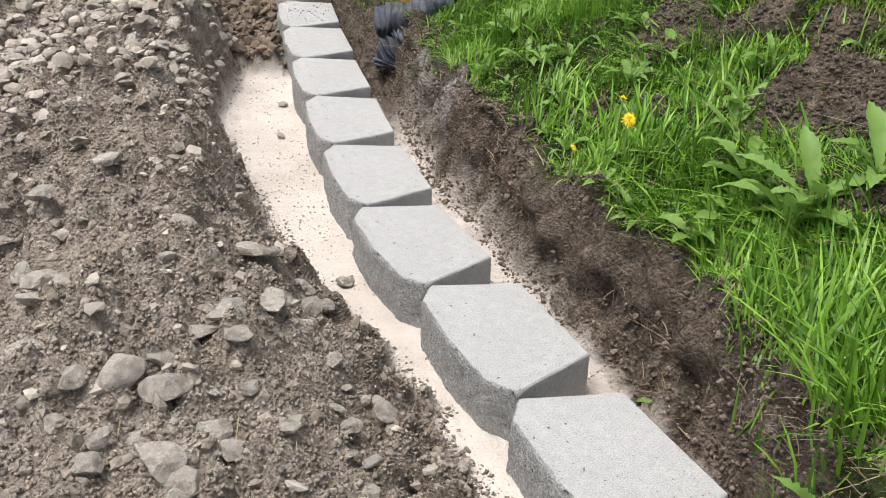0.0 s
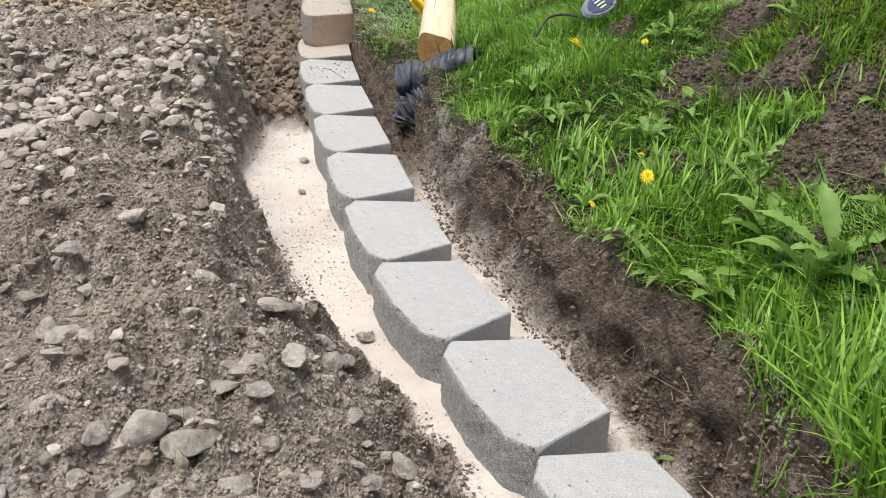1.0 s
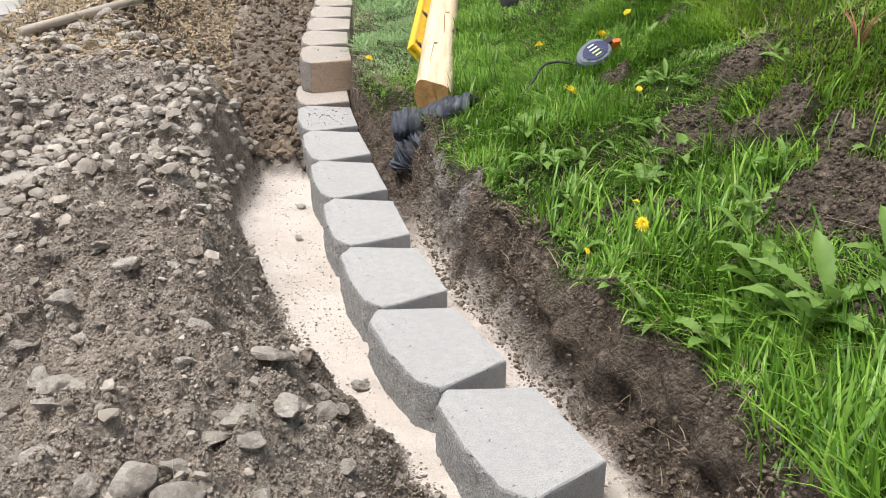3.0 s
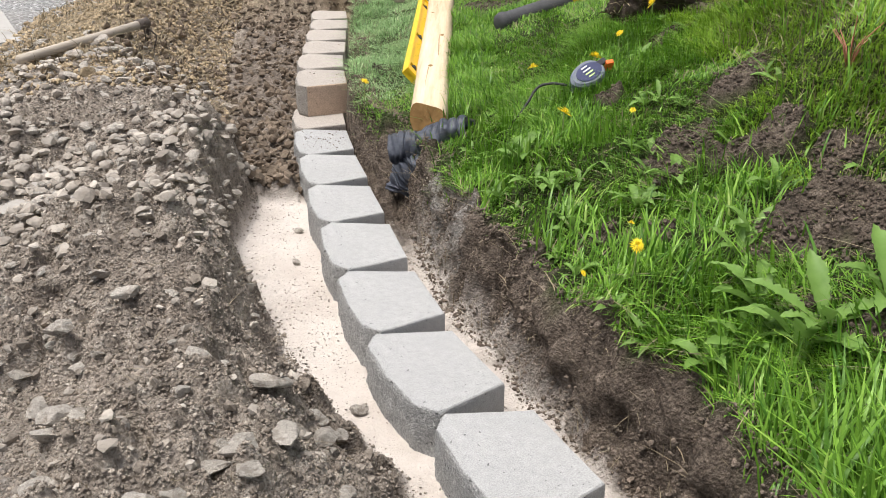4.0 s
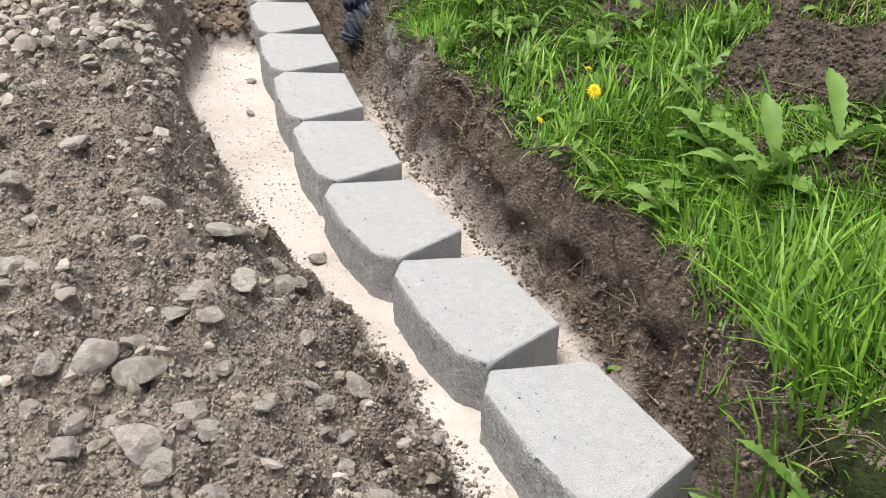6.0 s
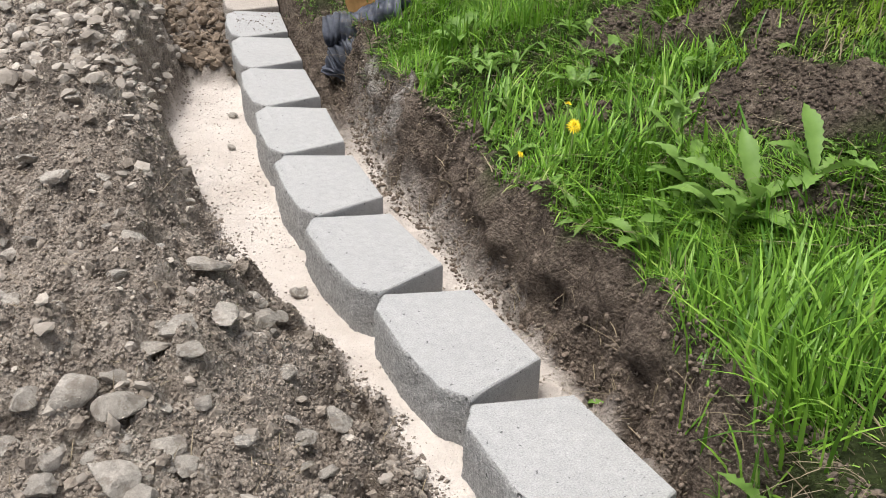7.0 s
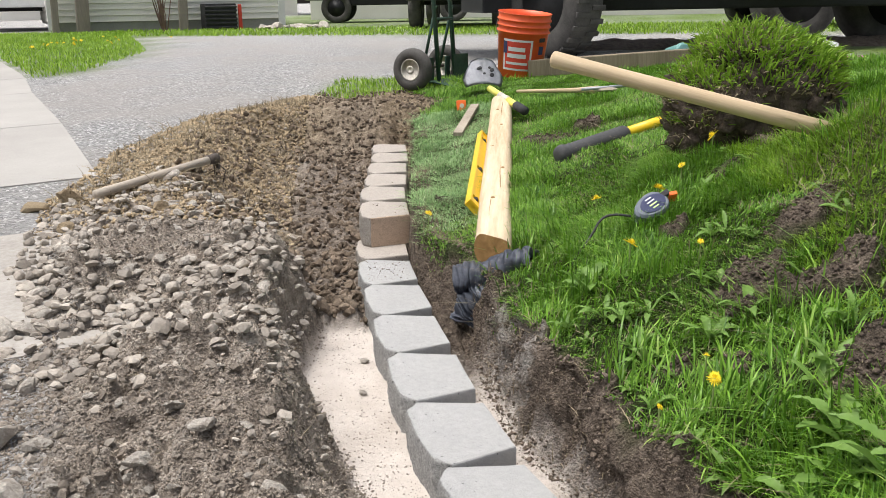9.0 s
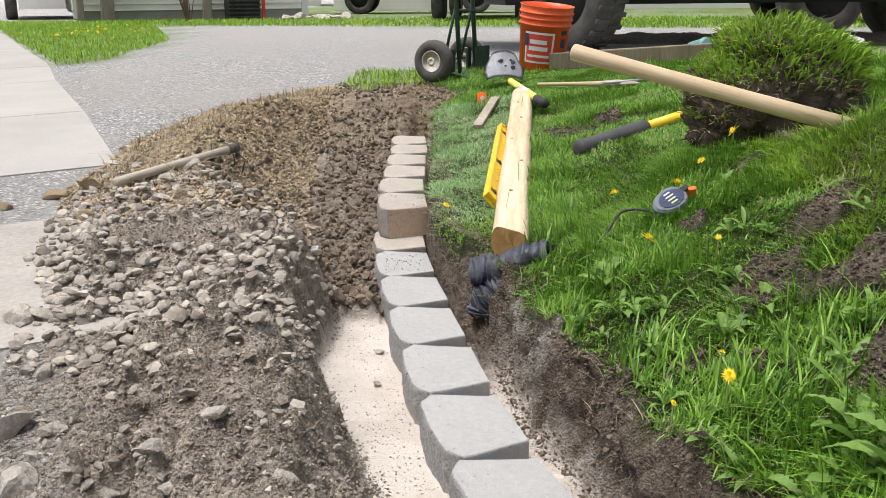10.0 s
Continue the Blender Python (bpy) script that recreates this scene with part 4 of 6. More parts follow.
# the sward across the drive and round the lumber
mx, my = r8.uniform(-10.5, -3, 60000), r8.uniform(7.1, 18.8, 60000)
k = (mx < np.interp(my, [7.1, 7.6, 10.9, 18.3], [-3.5, -3.37, -4.07, -7.2])) & (mx > np.interp(my, [7.13, 11.4, 19.5], [-3.57, -6.2, -11]))
blades("grass", mx[k], my[k], r8.uniform(0.03, 0.075, k.sum()), r8.uniform(0.006, 0.011, k.sum()), 0.9, GRASS_FAR, "green verge grass beyond the gravel drive", 57)
mx, my = r8.uniform(-8, 7, 14000), r8.uniform(14.0, 19.5, 14000)
k = (my + 0.25 * mx > 14.6)
blades("grass", mx[k], my[k], r8.uniform(0.04, 0.09, k.sum()), r8.uniform(0.012, 0.02, k.sum()), 0.9, GRASS_FAR, "short grass strip before the parked vehicles", 59)
mx, my = r8.uniform(-1.2, 0.1, 2600), r8.uniform(5.9, 6.8, 2600)
blades("grass", mx, my, r8.uniform(0.02, 0.06, 2600), r8.uniform(0.004, 0.008, 2600), 1.0, GRASS_FAR, "thin yellow-green grass at the edge of the gravel", 58)


# ---- broad-leaved plants and flowers ----
def tube(points, radius, sides=8, radii=None, caps=True):
    """A bmesh tube along points."""
    bm = bmesh.new()
    pts = [Vector(p) for p in points]
    rings, ref = [], None
    for i, p in enumerate(pts):
        d = (pts[min(i + 1, len(pts) - 1)] - pts[max(i - 1, 0)]).normalized()
        if ref is None:
            ref = Vector((0, 0, 1)) if abs(d.z) < 0.9 else Vector((1, 0, 0))
        side = d.cross(ref).normalized()
        ref = side.cross(d).normalized()
        r = radii[i] if radii else radius
        rings.append([bm.verts.new(p + (side * math.cos(2 * math.pi * k / sides) + ref * math.sin(2 * math.pi * k / sides)) * r) for k in range(sides)])
    for a, b in zip(rings, rings[1:]):
        for k in range(sides):
            bm.faces.new((a[k], a[(k + 1) % sides], b[(k + 1) % sides], b[k]))
    if caps:
        bm.faces.new(rings[0][::-1])
        bm.faces.new(rings[-1])
    return bm


def leaf_mesh(length, width, teeth, seed, droop=0.5):
    """A toothed dandelion leaf that rises from its base and bends over."""
    rnd = random.Random(seed)
    bm = bmesh.new()
    rows, steps = [], 20
    for k in range(steps + 1):
        t = k / steps
        w = width * (0.16 + 0.84 * math.sin(math.pi * min(1, t ** 1.3)) ** 0.8) * (1 - t ** 6)
        if k % 2:
            w *= 1 - teeth * rnd.uniform(0.6, 1)
        rise = length * (0.85 * t - droop * t * t)
        y = length * (t * (1 - 0.18 * droop))
        fold = 0.28 * w
        wave = rnd.uniform(-0.06, 0.06) * width
        rows.append([bm.verts.new((-w / 2, y - (0.05 * length if k % 2 == 0 else 0) * teeth, rise + fold + wave)), bm.verts.new((0, y, rise)), bm.verts.new((w / 2, y - (0.05 * length if k % 2 == 0 else 0) * teeth, rise + fold - wave))])
    for a, b in zip(rows, rows[1:]):
        for i in (0, 1):
            bm.faces.new((a[i], a[i + 1], b[i + 1], b[i]))
    return bm


LEAVES = []
for k in range(6):
    bm = leaf_mesh(1.0, (0.25, 0.30, 0.24, 0.34, 0.28, 0.31)[k], (0.42, 0.3, 0.5, 0.08, 0.2, 0.35)[k], 60 + k, (0.35, 0.6, 0.75, 0.45, 0.3, 0.65)[k])
    me = bpy.data.meshes.new("leaf")
    bm.to_mesh(me)
    bm.free()
    me.materials.append(LEAF)
    me.polygons.foreach_set("use_smooth", [True] * len(me.polygons))
    LEAVES.append(me)


def rosette(x, y, n, size, seed, label="broad-leaved green dandelion plant growing in the lawn"):
    rnd = random.Random(seed)
    plant = empty("dandelion_plant", pose(x, y, ground(x, y) - 0.004), label, "plant", "weeds in the lawn")
    for k in range(n):
        ob = new("leaf", LEAVES[rnd.randrange(6)])
        ob.parent = plant
        ob.matrix_local = pose(0, 0, 0, rnd.uniform(-12, 22), rnd.uniform(-10, 10), 360 * k / n + rnd.uniform(-18, 18)) @ Matrix.Scale(size * rnd.uniform(0.6, 1.1), 4)
    return plant


lx_, ly_ = 0.300, 1.135
fallen = empty("fallen_leaf", pose(lx_, ly_, ground(lx_, ly_) + 0.006, 0, 22, 0), "single green leaf with its stalk lying on the bank", "leaf")
ob = new("leaf_blade", LEAVES[3])
ob.parent = fallen
ob.matrix_local = pose(0.02, 0, 0.004, -40, 0, 80) @ Matrix.Scale(0.045, 4)
part("stalk", tube([(0.02, 0, 0.004), (0.03, -0.012, 0.006), (0.032, -0.035, 0.003)], 0.0018, 6), STEM, fallen, "pale green stalk", True)
r6 = np.random.RandomState(19)
small_weeds = []
while len(small_weeds) < 60:
    x, y = r6.uniform(0.0, 0.75), r6.uniform(1.0, 2.9)
    if float(zones(np.array([x]), np.array([y]))[2][0]) > 0.8:
        small_weeds.append((x, y, 5 + r6.randint(3), r6.uniform(0.035, 0.07)))
for k, (x, y, n, size) in enumerate(WEEDS + small_weeds):
    rosette(x, y, n, size, 80 + k)


def flower_mesh():
    bm = bmesh.new()
    rnd = random.Random(4)
    for ring, (cnt, rad, up) in enumerate(((16, 1.0, 0.05), (14, 0.8, 0.25), (11, 0.55, 0.42), (7, 0.3, 0.5))):
        for k in range(cnt):
            a = 2 * math.pi * k / cnt + ring
            a2 = 0.16
            r1 = rad * rnd.uniform(0.85, 1.1)
            p0 = bm.verts.new((0.05 * math.cos(a), 0.05 * math.sin(a), 0.0))
            p1 = bm.verts.new((r1 * 0.6 * math.cos(a - a2), r1 * 0.6 * math.sin(a - a2), up + 0.06))
            p2 = bm.verts.new((r1 * math.cos(a), r1 * math.sin(a), up + rnd.uniform(-0.05, 0.12)))
            p3 = bm.verts.new((r1 * 0.6 * math.cos(a + a2), r1 * 0.6 * math.sin(a + a2), up + 0.06))
            bm.faces.new((p0, p1, p2, p3))
    me = bpy.data.meshes.new("flower_head")
    bm.to_mesh(me)
    bm.free()
    me.materials.append(PETAL)
    return me


BLOOM = flower_mesh()
r5 = np.random.RandomState(15)
for k, (x, y, size) in enumerate(FLOWERS + [(-5.6 + r5.normal(0, 0.55), 12.6 + r5.normal(0, 0.9), 0.02) for _ in range(22)]):
    z = ground(x, y)
    fl = empty("dandelion_flower", pose(x, y, z), "small yellow dandelion flower on a thin stem in the grass", "flower", "dandelions in the lawn")
    head = new("flower_head", BLOOM)
    head.parent = fl
    head.matrix_local = pose(0.004, 0, 0.062, 48 - 9 * (k % 5), 12 - 6 * (k % 4), k * 50) @ Matrix.Scale(size * 1.25, 4)
    part("stem", tube([(0, 0.004, 0), (0.003, 0, 0.03), (0.004, 0, 0.062)], 0.0016, 6), STEM, fl, "pale green stem")


# ---- tools and building stuff ----
def box(sx, sy, sz, bevel=0.003, m=None):
    bm = bmesh.new()
    bmesh.ops.create_cube(bm, size=1)
    bmesh.ops.scale(bm, vec=(sx, sy, sz), verts=bm.verts)
    if bevel:
        bmesh.ops.bevel(bm, geom=list(bm.edges), offset=bevel, segments=2, affect="EDGES", profile=0.6)
    if m is not None:
        bmesh.ops.transform(bm, matrix=m, verts=bm.verts)
    return bm


def lathe(profile, sides=28, m=None, close=False):
    """Turn (radius, height) pairs about z."""
    bm = bmesh.new()
    rings = [[bm.verts.new((r * math.cos(2 * math.pi * k / sides), r * math.sin(2 * math.pi * k / sides), h)) for k in range(sides)] for r, h in profile]
    pairs = list(zip(rings, rings[1:])) + ([(rings[-1], rings[0])] if close else [])
    for a, b in pairs:
        for k in range(sides):
            bm.faces.new((a[k], a[(k + 1) % sides], b[(k + 1) % sides], b[k]))
    if not close:
        bm.faces.new(rings[0][::-1])
        bm.faces.new(rings[-1])
    bmesh.ops.recalc_face_normals(bm, faces=bm.faces)
    if m is not None:
        bmesh.ops.transform(bm, matrix=m, verts=bm.verts)
    return bm


def along(a, b):
    """A frame at a whose z axis points to b."""
    a, b = Vector(a), Vector(b)
    return Matrix.Translation(a) @ (b - a).to_track_quat("Z", "Y").to_matrix().to_4x4(), (b - a).length


WOOD_PALE = grained("peeled pine", (0.44, 0.32, 0.19), (0.80, 0.68, 0.50), 70, 14, 0.006, 0.75, 0.5, stretch=(1, 1, 0.07))
WOOD_END = grained("end grain", (0.19, 0.105, 0.035), (0.36, 0.21, 0.08), 90, 20, 0.002, 0.8)
WOOD_GREY = grained("weathered board", (0.24, 0.20, 0.155), (0.48, 0.42, 0.34), 80, 7, 0.003, 0.85, 0.5, stretch=(1, 1, 0.08))
WOOD_TOOL = grained("ash tool handle", (0.42, 0.31, 0.19), (0.66, 0.53, 0.36), 90, 12, 0.002, 0.65, 0.5, stretch=(1, 1, 0.05))
WOOD_BEAM = grained("damp weathered beam", (0.13, 0.105, 0.07), (0.30, 0.25, 0.18), 80, 7, 0.004, 0.85, 0.5, stretch=(1, 1, 0.08))
WOOD_OLD = grained("worn tool handle", (0.34, 0.29, 0.235), (0.56, 0.50, 0.425), 70, 10, 0.001, 0.7, 0.5, stretch=(1, 1, 0.06))
YELLOW = grained("yellow enamel", (0.80, 0.52, 0.015), (0.90, 0.64, 0.03), 40, 6, 0.0003, 0.35, spec=0.5)
YELLOW_PALE = grained("pale lemon enamel", (0.72, 0.66, 0.10), (0.84, 0.78, 0.20), 40, 6, 0.0003, 0.4, spec=0.5)
RUBBER = grained("black rubber", (0.022, 0.022, 0.024), (0.06, 0.06, 0.063), 150, 9, 0.001, 0.75)
GRIP = grained("grey-black rubber grip", (0.05, 0.05, 0.052), (0.10, 0.10, 0.104), 150, 9, 0.001, 0.7)
TYRE = grained("dusty tyre rubber", (0.045, 0.043, 0.041), (0.125, 0.118, 0.11), 90, 7, 0.002, 0.85)
PIPE = grained("black drain pipe", (0.06, 0.068, 0.09), (0.22, 0.245, 0.31), 60, 12, 0.001, 0.45, spec=0.5)
STEEL = grained("scuffed steel", (0.22, 0.23, 0.26), (0.46, 0.47, 0.51), 90, 12, 0.0006, 0.5, metal=0.4, spec=0.5)
IRON = grained("rusty iron", (0.06, 0.05, 0.045), (0.20, 0.17, 0.15), 120, 18, 0.002, 0.8, metal=0.3)
ORANGE = grained("orange plastic", (0.82, 0.10, 0.025), (0.92, 0.15, 0.04), 40, 5, 0.0004, 0.45, spec=0.5)
WHITE = grained("white print", (0.62, 0.62, 0.64), (0.78, 0.78, 0.79), 60, 8, 0, 0.6)
RED = grained("red print", (0.58, 0.05, 0.03), (0.70, 0.09, 0.06), 60, 8, 0, 0.6)
NAVY = grained("navy print", (0.03, 0.035, 0.09), (0.06, 0.07, 0.15), 60, 8, 0, 0.6)
GREEN_PAINT = grained("dark green paint", (0.018, 0.045, 0.030), (0.05, 0.095, 0.07), 80, 10, 0.0006, 0.5)
CREAM = grained("cream rim", (0.40, 0.37, 0.32), (0.66, 0.62, 0.55), 80, 12, 0.0005, 0.6)
GREY_CASE = grained("blue-grey casing", (0.11, 0.13, 0.16), (0.20, 0.225, 0.26), 120, 12, 0.0004, 0.45)
LIME_PRINT = grained("lime print", (0.50, 0.66, 0.28), (0.66, 0.78, 0.40), 120, 12, 0, 0.5)
SIGNAL = grained("signal orange", (0.80, 0.13, 0.02), (0.88, 0.20, 0.04), 120, 12, 0.0004, 0.5)
TEAL = grained("teal plastic", (0.12, 0.30, 0.29), (0.26, 0.46, 0.44), 60, 10, 0.0004, 0.35)
RED_STEM = grained("reddish stem", (0.34, 0.10, 0.08), (0.56, 0.24, 0.18), 90, 20, 0.0, 0.6)
PINK = grained("magenta wrap", (0.60, 0.06, 0.42), (0.74, 0.16, 0.56), 60, 10, 0.0004, 0.4)


def timber():
    """A round-sided landscape timber with flattened faces, its near end sawn askew."""
    xa, ya, xb, yb = -0.078, 2.52, -0.072, 4.98
    m, length = along((xa, ya, ground(xa, 2.6) + 0.024), (xb, yb, ground(xb, 4.9) + 0.040))
    ob = empty("landscape_timber", m, "peeled pale pine landscape timber lying in the grass", "timber")

    def ring_point(k, t):
        an = 2 * math.pi * k / 30
        x, y = 0.052 * math.cos(an), 0.052 * math.sin(an)
        y = math.copysign(0.043 * (1 - max(0.0, 1 - abs(y) / 0.043) ** 1.3), y) if abs(y) < 0.043 else math.copysign(0.043, y)
        w = 1 + 0.05 * noise.noise((x * 16, y * 16, t * 7)) + 0.02 * noise.noise((x * 90, y * 40, t * 20))
        askew = 0.85 * x * max(0.0, 1 - t * 20) + 0.10 * y * max(0.0, 1 - t * 20)
        return x * w, y * w, t * length + askew
    bm = bmesh.new()
    rings = [[bm.verts.new(ring_point(k, i / 60)) for k in range(30)] for i in range(61)]
    for p, q in zip(rings, rings[1:]):
        for k in range(30):
            bm.faces.new((p[k], p[(k + 1) % 30], q[(k + 1) % 30], q[k]))
    part("log_body", bm, WOOD_PALE, ob, "peeled pale wood with knots and checks", True)
    for t, flip in ((0.0, True), (1.0, False)):
        bm = bmesh.new()
        ring = [bm.verts.new(ring_point(k, t)) for k in range(30)]
        bm.faces.new(ring[::-1] if flip else ring)
        bmesh.ops.inset_region(bm, faces=list(bm.faces), thickness=0.006, depth=0.002)
        part("log_end", bm, WOOD_END, ob, "brown sawn end grain")
    for k, (z, a) in enumerate(((0.42, 10), (0.83, -25), (1.20, 30), (1.66, -8), (2.05, 18))):
        bm = bmesh.new()
        bmesh.ops.create_icosphere(bm, subdivisions=2, radius=1)
        bmesh.ops.transform(bm, matrix=pose(0.045 * math.sin(radians(a)), 0.0425, z) @ Matrix.Diagonal((0.007, 0.002, 0.012 + 0.004 * (k % 2), 1)), verts=bm.verts)
        part("knot", bm, WOOD_END, ob, "small brown knot", True)
    # drying checks along the top
    for z, x, l in ((0.10, 0.012, 0.30), (0.55, -0.014, 0.45), (1.15, 0.006, 0.35), (1.75, -0.008, 0.5)):
        part("check", tube([(x, 0.0415, z), (x + 0.004, 0.0420, z + l / 2), (x + 0.001, 0.0415, z + l)], 0.0016, 5), WOOD_END, ob, "thin dark drying crack")


def level():
    a, b = (-0.143, 2.97, ground(-0.15, 2.97) + 0.032), (-0.139, 4.15, ground(-0.146, 4.15) + 0.032)
    m, length = along(a, b)
    m = m @ pose(0, 0, 0, 0, 0, 48)
    ob = empty("spirit_level", m, "bright yellow spirit level leaning beside the pine timber", "spirit level")
    # web with openings between two flanges
    slots = [(0.10, 0.04), (length * 0.45, 0.05), (length - 0.10, 0.04)]
    z = 0.0
    for c, h in slots + [(length, 0)]:
        seg = (c - h / 2) - z
        if seg > 0.005:
            part("web", box(0.052, 0.012, seg, 0.001, pose(0, 0, z + seg / 2)), YELLOW, ob)
        z = c + h / 2
    for s in (-1, 1):
        part("flange", box(0.007, 0.026, length, 0.0015, pose(s * 0.0275, 0, length / 2)), YELLOW, ob)
    for c, h in slots:
        part("vial", lathe([(0.009, -h * 0.42), (0.0095, 0), (0.009, h * 0.42)], 14, pose(0, 0, c)), RUBBER, ob, "dark vial housing", True)
    for zc in (0.004, length - 0.004):
        part("end_cap", box(0.062, 0.027, 0.008, 0.002, pose(0, 0, zc)), YELLOW, ob, "yellow end cap")


def shaft():
    a, b = (0.083, 2.745, 0.652), (0.792, 2.46, 0.4755)
    m, length = along(a, b)
    ob = empty("pick_handle", m, "smooth pale wooden pick handle stuck in the raised turf", "tool handle")
    prof = [(0.018, 0.0), (0.0225, 0.003), (0.0235, 0.012), (0.023, 0.05), (0.0215, 0.2), (0.0215, 0.5), (0.0225, length)]
    part("shaft", lathe(prof, 24), WOOD_TOOL, ob, "pale turned ash wood", True)
    part("hang_hole", lathe([(0.006, 0.0), (0.006, 0.004)], 12, pose(0, 0.020, 0.03, 90)), WOOD_END, ob, "small dark hole")


def grip_tool():
    a, b = (0.130, 3.33, ground(0.130, 3.33) + 0.022), (0.55, 3.62, ground(0.55, 3.62) + 0.012)
    m, length = along(a, b)
    ob = empty("sledgehammer", m, "yellow fibreglass tool handle with black rubber grip in grass", "hammer")
    g = length * 0.60
    prof = [(0.016, 0), (0.030, 0.005), (0.035, 0.018), (0.035, 0.030), (0.031, 0.040), (0.031, 0.05)]
    prof += [(0.031 + (0.0007 if k % 2 else -0.0007), 0.05 + (g - 0.06) * k / 24) for k in range(1, 25)] + [(0.025, g)]
    part("grip", lathe(prof, 22), GRIP, ob, "ribbed black rubber grip", True)
    part("handle", lathe([(0.0205, g - 0.005), (0.0205, length + 0.10)], 18), YELLOW, ob, "yellow fibreglass shaft", True)
    part("hammer_head", box(0.05, 0.13, 0.05, 0.008, pose(0, 0, length + 0.11)), IRON, ob, "dark iron head sunk in the turf")


def spade():
    ob = empty("hand_spade", pose(-0.13, 5.50, 0.33), "short yellow-handled steel spade propped over the timber", "spade")
    m0 = ob.matrix_world.inverted()
    top = Vector((0.036, 4.50, 0.318))
    low = Vector((-0.137, 5.30, 0.350))
    d = (top - low)
    marks = [0.0, 0.34, 0.58, 0.80, 1.0]
    for k, (mat, lab) in enumerate(((YELLOW_PALE, "lemon yellow shaft"), (CREAM, "pale worn band"), (YELLOW_PALE, "lemon yellow shaft"), (RUBBER, "black end grip"))):
        a, b = low + d * marks[k], low + d * marks[k + 1]
        r = 0.021 if mat is RUBBER else 0.0175
        part("handle_section", tube([m0 @ a, m0 @ a.lerp(b, 0.5), m0 @ b], r, 16), mat, ob, lab, True)
    bm = bmesh.new()
    cols, rows = 12, 9
    grid = []
    for j in range(rows + 1):
        v = j / rows
        half = 0.115 * (1 - 0.35 * v ** 3) * (0.86 + 0.14 * math.sin(math.pi * min(1, v * 1.4)))
        grid.append([bm.verts.new(((i / cols * 2 - 1) * half, 0.10 * v - 0.02, 0.155 * v + 0.02 * (1 - (i / cols * 2 - 1) ** 2))) for i in range(cols + 1)])
    for p, q in zip(grid, grid[1:]):
        for i in range(cols):
            bm.faces.new((p[i], p[i + 1], q[i + 1], q[i]))
    bmesh.ops.solidify(bm, geom=list(bm.faces), thickness=0.003)
    bmesh.ops.transform(bm, matrix=pose(-0.050, 0.10, 0.0, -8, 0, 6), verts=bm.verts)
    blade = part("blade", bm, STEEL, ob, "scuffed grey steel blade", True)
    rnd = random.Random(2)
    for k in range(6):
        part("rivet", lathe([(0.008 + 0.006 * rnd.random(), 0), (0.004, 0.003)], 8, pose(-0.055 + rnd.uniform(-0.06, 0.06), 0.125 + 0.012 * k % 0.03, 0.095 + rnd.uniform(-0.03, 0.03), 60)), RUBBER, blade, "dark tar spot")


def pick_left():
    a, b = (-1.455, 3.20, ground(-1.455, 3.20) + 0.05), (-1.185, 3.70, ground(-1.185, 3.70) + 0.085)
    m, length = along(a, b)
    ob = empty("garden_hoe", m, "worn grey-brown wooden hoe lying on the spoil heap", "hoe")
    part("handle", lathe([(0.010, 0), (0.0155, 0.006), (0.016, 0.03), (0.0155, length * 0.5), (0.017, length)], 18), WOOD_OLD, ob, "worn dirty wood", True)
    part("ferrule", lathe([(0.020, length - 0.03), (0.020, length + 0.02)], 16), IRON, ob, "rusty ferrule", True)
    part("hoe_blade", box(0.016, 0.05, 0.012, 0.003, pose(0.0, -0.02, length + 0.02)), IRON, ob, "narrow rusty blade")
    for s in (-1, 1):
        part("tine", tube([(0, 0.0, length), (0.03 * s, -0.05, length + 0.03), (0.02 * s, -0.10, length + 0.015)], 0.003, 6), IRON, ob, "bent wire", True)


